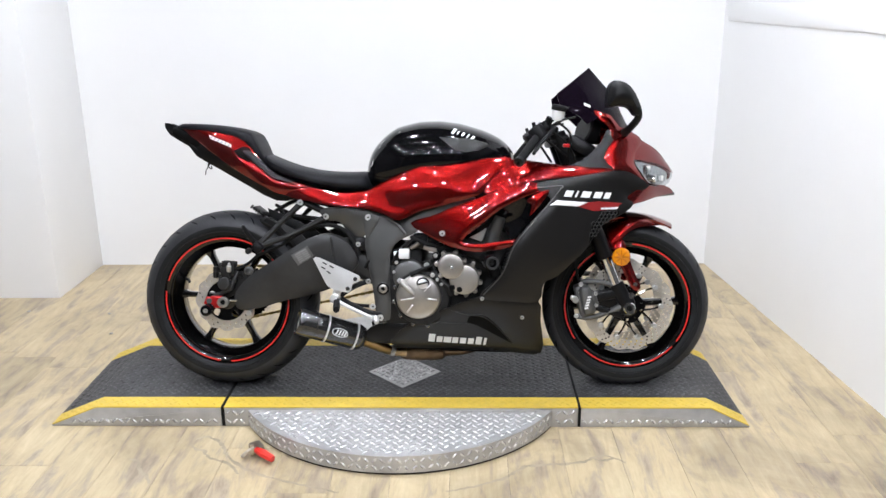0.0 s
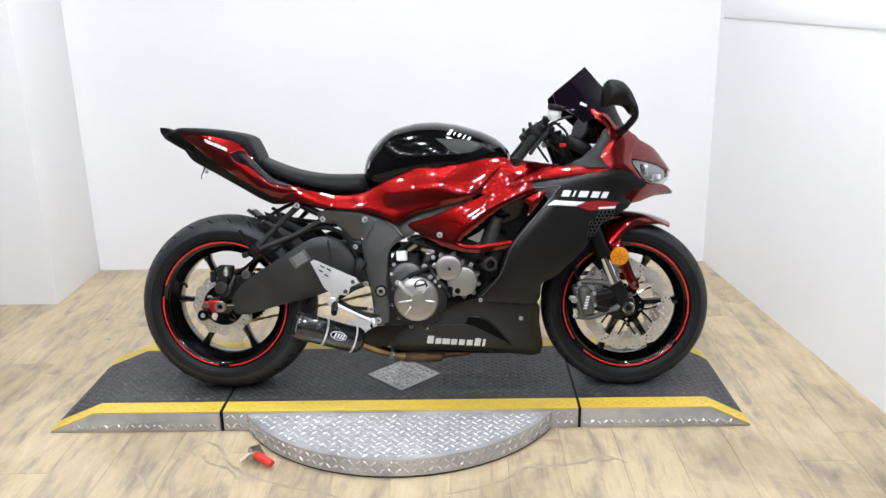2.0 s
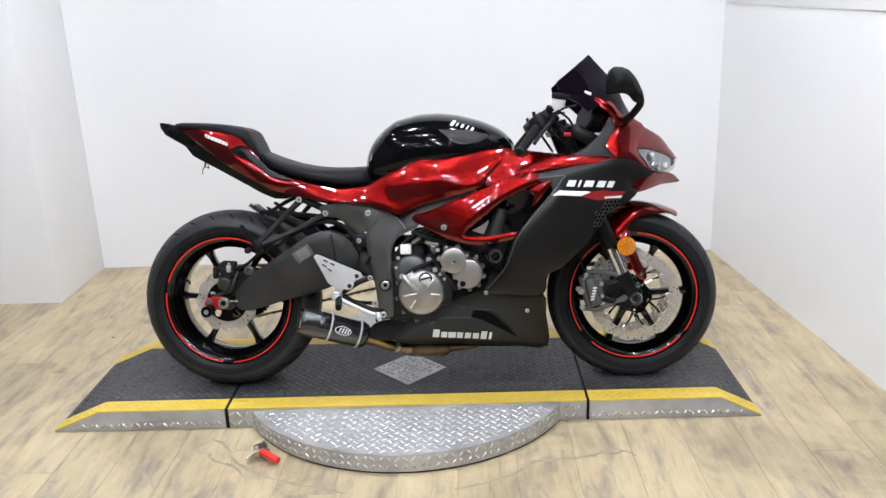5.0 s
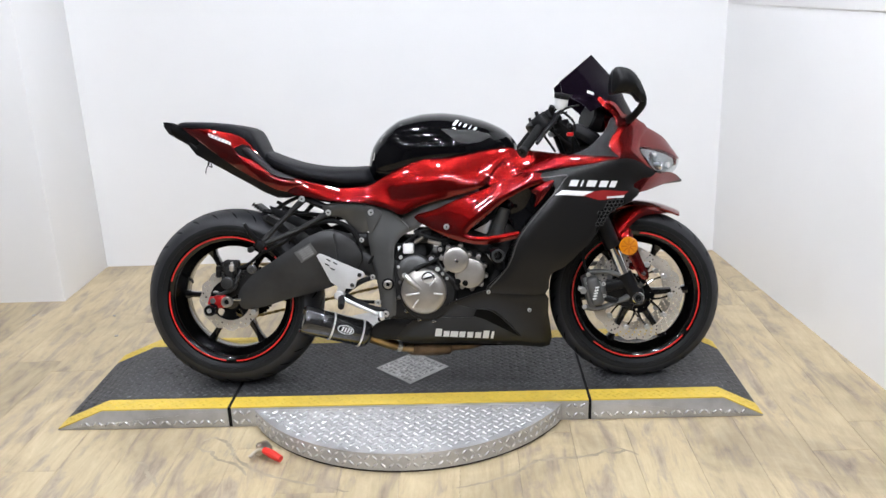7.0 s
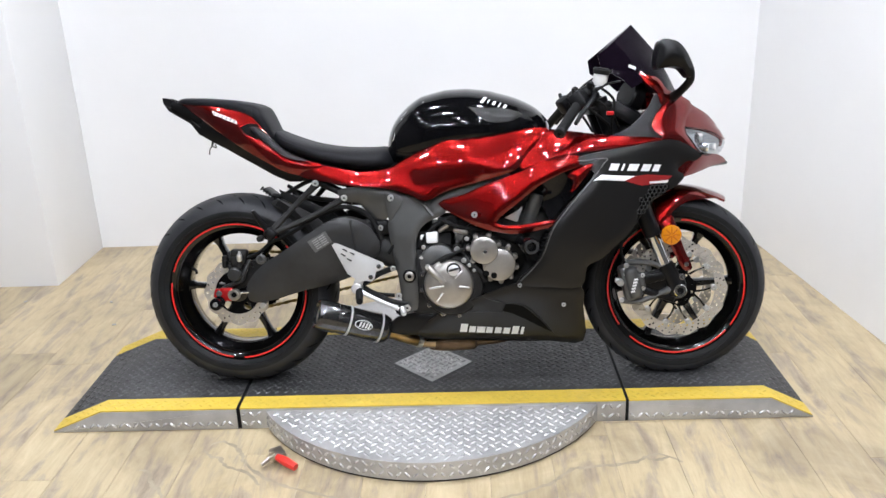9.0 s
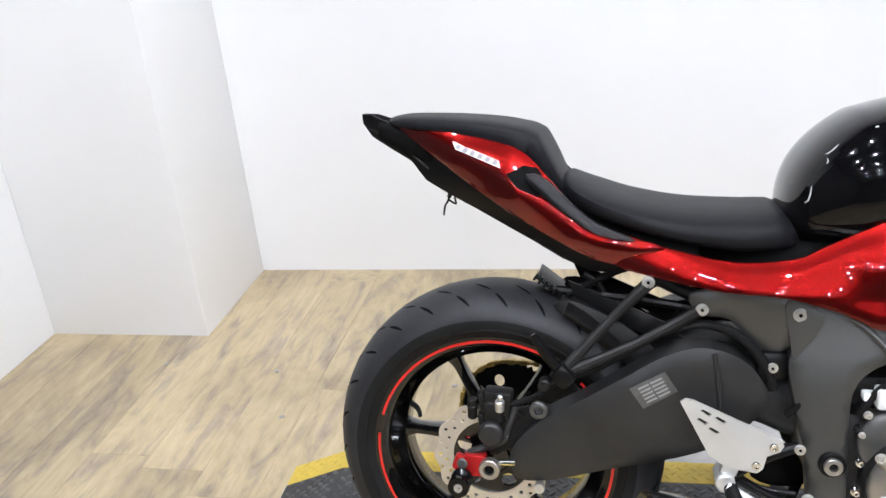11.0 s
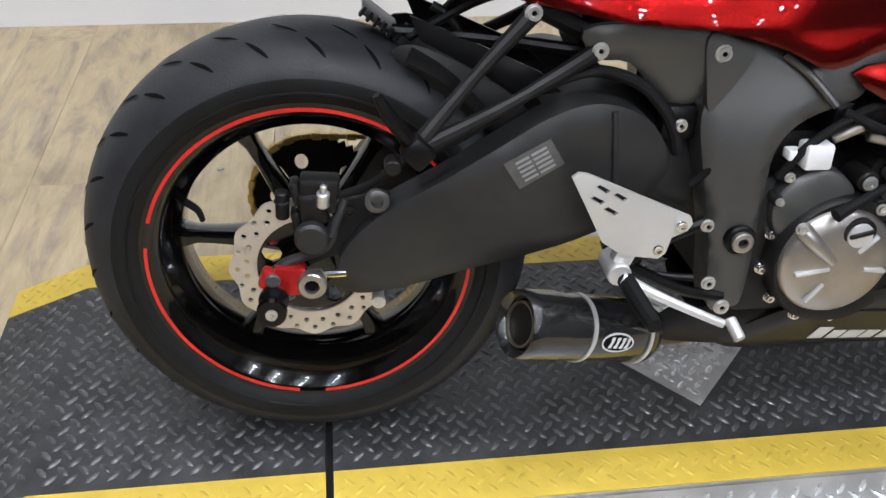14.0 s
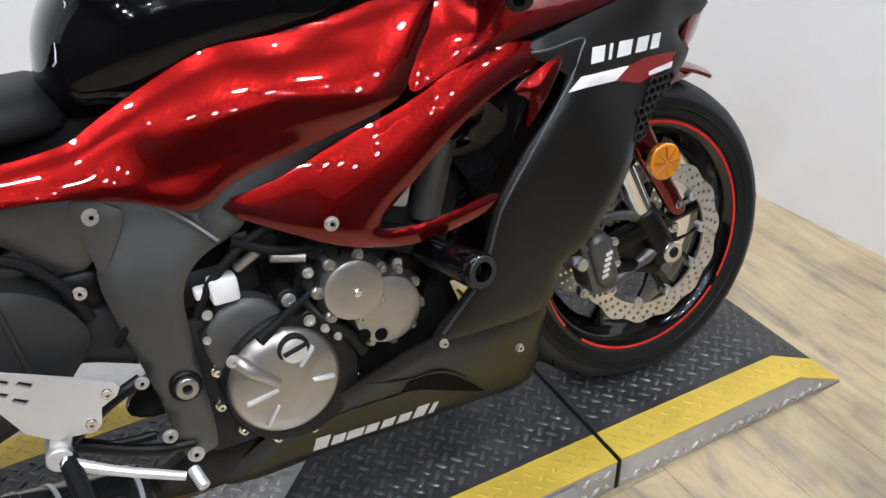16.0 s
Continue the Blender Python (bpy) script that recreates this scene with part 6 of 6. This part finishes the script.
    ref = part("side_reflector", turned([(0, 0.030), (0.010, 0.031), (0.013, 0.028), (0.0145, 0.015), (0.015, 0.002)], (1.3695, s * 0.152, 0.471), (1.3695, s * 0.3, 0.471), 32), AMBER, bike, "round amber reflector")
    part("reflector_stem", turned([(0, 0.010), (0.04, 0.012), (0.045, 0.024)], (1.3695, s * 0.108, 0.471), (1.3695, s * 0.3, 0.471), 16), PLASTIC, ref)
    for k in range(8):
        a = 2 * math.pi * k / 8
        part("reflector_rib", rod((1.3695 + 0.003 * math.cos(a), s * 0.1672, 0.471 + 0.003 * math.sin(a)), (1.3695 + 0.026 * math.cos(a), s * 0.1655, 0.471 + 0.026 * math.sin(a)), 0.0016, 6), AMBERDEEP, ref)
part("fender", ring_arc([(0.312, -0.066), (0.322, -0.045), (0.328, 0), (0.322, 0.045), (0.312, 0.066), (0.306, 0.064), (0.322, 0), (0.306, -0.064)], FORE, 62, 128, 40), RED, bike, "candy red front fender")
cheek, _ = panel([(1.336, -0.066, 0.570), (1.400, -0.066, 0.598), (1.470, -0.062, 0.592), (1.530, -0.045, 0.572), (1.440, -0.078, 0.566), (1.384, -0.092, 0.530), (1.372, -0.100, 0.497), (1.344, -0.100, 0.495), (1.330, -0.085, 0.535)], 0.006, 0.02, 0.005, 0.010, 3)
pair("fender_cheek", cheek, RED, bike, "candy red fender side")
strip, _ = panel([(1.345, -0.105, 0.500), (1.381, -0.100, 0.525), (1.396, -0.110, 0.489), (1.419, -0.118, 0.421), (1.444, -0.124, 0.362), (1.417, -0.124, 0.356), (1.386, -0.118, 0.412)], 0.005, 0.012, 0.008, 0.010, 3)
pair("fender_stay", strip, RED, bike, "candy red fender stay")
part("stay_bolt", hexbolt((1.424, -0.13, 0.374), 0.006), CHROME, bike)
part("stay_bolt", hexbolt((1.412, -0.13, 0.335), 0.008), CHROME, bike)
mesh_edge = [(1.252, 0.523), (1.262, 0.585), (1.300, 0.625), (1.352, 0.628), (1.352, 0.616), (1.308, 0.595), (1.276, 0.557)]
# Black backing on the fairing skin stands in for the shaded duct behind.
grille = part("grille", decal(mesh_edge, side_skin, 0.0015), DARK, fair, "black honeycomb grille")
for i in range(9):
    for j in range(9):
        x, z = 1.245 + 0.0135 * i + 0.00675 * (j % 2), 0.528 + 0.0118 * j
        hits = sum((za > z) != (zb > z) and x < (xb - xa) * (z - za) / (zb - za) + xa for (xa, za), (xb, zb) in zip(mesh_edge, mesh_edge[1:] + mesh_edge[:1]))
        if hits % 2:
            y = float(side_skin.y([(x, z)])[0]) - 0.001
            part("honeycomb_cell", turned([(0, 0.0082), (0.005, 0.0080), (0.005, 0.0058), (0, 0.0056)], (x, y, z), (x, y - 0.1, z), 6, True), ARM, grille)
liner, _ = panel([(0.96, -0.125, 0.50), (1.02, -0.125, 0.62), (1.10, -0.125, 0.71), (1.17, -0.125, 0.71), (1.165, -0.125, 0.45), (1.06, -0.125, 0.36), (0.97, -0.125, 0.36)], 0, 0.02, 0.004, 0.03, 1)
pair("inner_fairing", liner, PLASTIC, bike, "black inner fairing panel")
part("triple_clamp", merged(rbox((1.16, 0, 0.862), (0.07, 0.26, 0.022), 0.008, (0, -22, 0)), rod((1.165, -0.105, 0.855), (1.152, -0.105, 0.888), 0.028), rod((1.165, 0.105, 0.855), (1.152, 0.105, 0.888), 0.028)), PLASTIC, bike, "black top fork clamp")
part("steering_stem", rod((1.15, 0, 0.89), (1.30, 0, 0.52), 0.03), DARK, bike)
for s in (-1, 1):
    bar = part("grip", tube([(1.016, s * 0.335, 0.790), (1.045, s * 0.285, 0.826), (1.078, s * 0.225, 0.868)], 0.0150, 16), SOFT, bike, "black rubber handlebar grip")
    part("bar_end", turned([(0, 0.010), (0.004, 0.0165), (0.018, 0.0165), (0.020, 0.013), (0.020, 0.007), (0.012, 0.006)], (1.022, s * 0.328, 0.796), (1.000, s * 0.365, 0.770), 20), PLASTIC, bar)
    part("handlebar", rod((1.075, s * 0.23, 0.864), (1.148, s * 0.115, 0.90), 0.012), PLASTIC, bar)
    part("switch_box", merged(rbox((1.085, s * 0.215, 0.880), (0.05, 0.05, 0.055), 0.012, (0, -35, s * 30)), rbox((1.11, s * 0.19, 0.905), (0.035, 0.045, 0.035), 0.010, (0, -35, s * 30)), rod((1.07, s * 0.22, 0.90), (1.066, s * 0.223, 0.918), 0.006), rod((1.112, s * 0.2, 0.915), (1.12, s * 0.21, 0.935), 0.01)), PLASTIC, bar, "black switch housing")
    part("brake_lever" if s < 0 else "clutch_lever", tube([(1.132, s * 0.20, 0.905), (1.122, s * 0.235, 0.885), (1.085, s * 0.29, 0.845), (1.062, s * 0.33, 0.815)], [0.009, 0.008, 0.007, 0.006]), PLASTIC, bar)
    part("lever_perch", merged(tube([(1.12, s * 0.2, 0.90), (1.16, s * 0.21, 0.925), (1.205, s * 0.215, 0.935)], [0.007, 0.004, 0.003]), tube([(1.115, s * 0.2, 0.91), (1.15, s * 0.20, 0.945), (1.185, s * 0.205, 0.968)], [0.006, 0.004, 0.003])), PLASTIC, bar)
part("fluid_reservoir", turned([(0, 0.018), (0.004, 0.021), (0.032, 0.022)], (1.145, -0.195, 0.925), (1.152, -0.2, 0.965), 24), WHITE, bike, "pale brake fluid reservoir")
part("reservoir_cap", turned([(0, 0.024), (0.012, 0.026), (0.018, 0.022)], (1.150, -0.199, 0.957), (1.157, -0.204, 0.997), 24), SOFT, bike, "black reservoir cap")
part("kill_switch", rbox((1.176, -0.205, 0.843), (0.022, 0.015, 0.012), 0.003), ANODRED, bike, "red switch")
part("ignition_barrel", rod((1.12, 0, 0.87), (1.11, 0, 0.905), 0.018), BLOCK, bike)
for pts in (((1.13, -0.19, 0.89), (1.17, -0.19, 0.86), (1.20, -0.16, 0.82), (1.22, -0.12, 0.78)), ((1.10, -0.2, 0.87), (1.15, -0.2, 0.83), (1.18, -0.17, 0.80), (1.16, -0.14, 0.76)), ((1.15, -0.18, 0.92), (1.19, -0.19, 0.88), (1.185, -0.18, 0.82), (1.19, -0.15, 0.78)), ((1.08, -0.2, 0.86), (1.11, -0.2, 0.815), (1.13, -0.16, 0.79))):
    part("cable", tube(pts, 0.004, 8), SOFT, bike)

# ---- floor planks ----
PW, PL = 0.182, 1.22
plank_mesh = mesh_of("plank", rbox((0, 0, -0.003), (PW - 0.0006, PL - 0.0006, 0.006), 0.0008, (0, 0, 0), 1), WOOD)
rng = random.Random(11)
for i in range(int((2.1 - X0) / PW)):
    x = X0 + (i + 0.5) * PW
    shift = rng.random() * PL
    for j in range(int((Y1 - Y0) / PL) + 2):
        y = Y0 - shift + (j + 0.5) * PL
        low, high = max(y - PL / 2, Y0 - 0.1), min(y + PL / 2, Y1 + 0.1)
        if high - low < 0.02:
            continue
        ob = new("plank", plank_mesh)
        ob.parent = floor
        ob.matrix_basis = pose(x, (low + high) / 2, 0) @ Matrix.Diagonal((1, (high - low) / PL, 1, 1))


CHIP = worn(principled("grey_chip", (0.3, 0.3, 0.3), 0.6), (0.34, 0.34, 0.33), 200.0, 0.4, 300.0, 0.0)
chip = thing("floor_chip", "small grey chip of debris lying on the floor", "debris", pose(-1.30, 3.166, 0.0008), "debris on the floor")
part("flake", rbox((0, 0, 0.002), (0.016, 0.010, 0.004), 0.0012, (3, 2, 20), 1), CHIP, chip)
for x, y, turn in ((-1.80, 3.433, 50), (-1.405, 3.404, 110), (-0.823, 3.347, 10)):
    copy_thing(chip, pose(x, y, 0.0008, 0, 0, turn))

# Faint worn ring on the floor round the turntable.
SCUFF = worn(principled("floor_scuff", (0.2, 0.17, 0.13), 0.6), (0.34, 0.285, 0.205), 12.0, 0.3, 200.0, 0.0)
for line in (((-0.647, 2.26), (-0.614, 2.278), (-0.569, 2.251), (-0.532, 2.20), (-0.517, 2.163), (-0.443, 2.085), (-0.341, 2.03), (-0.23, 1.988), (-0.122, 1.951)), ((-0.66, 2.235), (-0.63, 2.20), (-0.60, 2.19), (-0.57, 2.145), (-0.50, 2.11), (-0.45, 2.05)), ((0.765, 2.124), (0.71, 2.165), (0.663, 2.152), (0.624, 2.126), (0.524, 2.111), (0.443, 2.096), (0.396, 2.049), (0.334, 2.01), (0.265, 1.981), (0.198, 1.961)), ((0.73, 2.152), (0.69, 2.138), (0.66, 2.15)), ((-0.824, 2.137), (-0.79, 2.12), (-0.767, 2.068), (-0.735, 2.04), (-0.711, 1.996))):
    path = glide([Vector((x, y, 0.0)) for x, y in line], 6)
    bm, rows = bmesh.new(), []
    for k, p in enumerate(path):
        ahead = (path[min(k + 1, len(path) - 1)] - path[max(k - 1, 0)]).normalized()
        side_way, w = Vector((-ahead.y, ahead.x, 0)), 0.003 + 0.006 * rng.random() * math.sin(math.pi * (k + 1) / (len(path) + 1))
        wob = side_way * rng.uniform(-0.003, 0.003)
        rows.append([bm.verts.new(p + wob - side_way * w + Vector((0, 0, 0.0007))), bm.verts.new(p + wob + side_way * w + Vector((0, 0, 0.0007)))])
    for a, b in zip(rows, rows[1:]):
        bm.faces.new((a[0], a[1], b[1], b[0]))
    part("scuff_mark", bm, SCUFF, floor, "faint wandering scuff line")
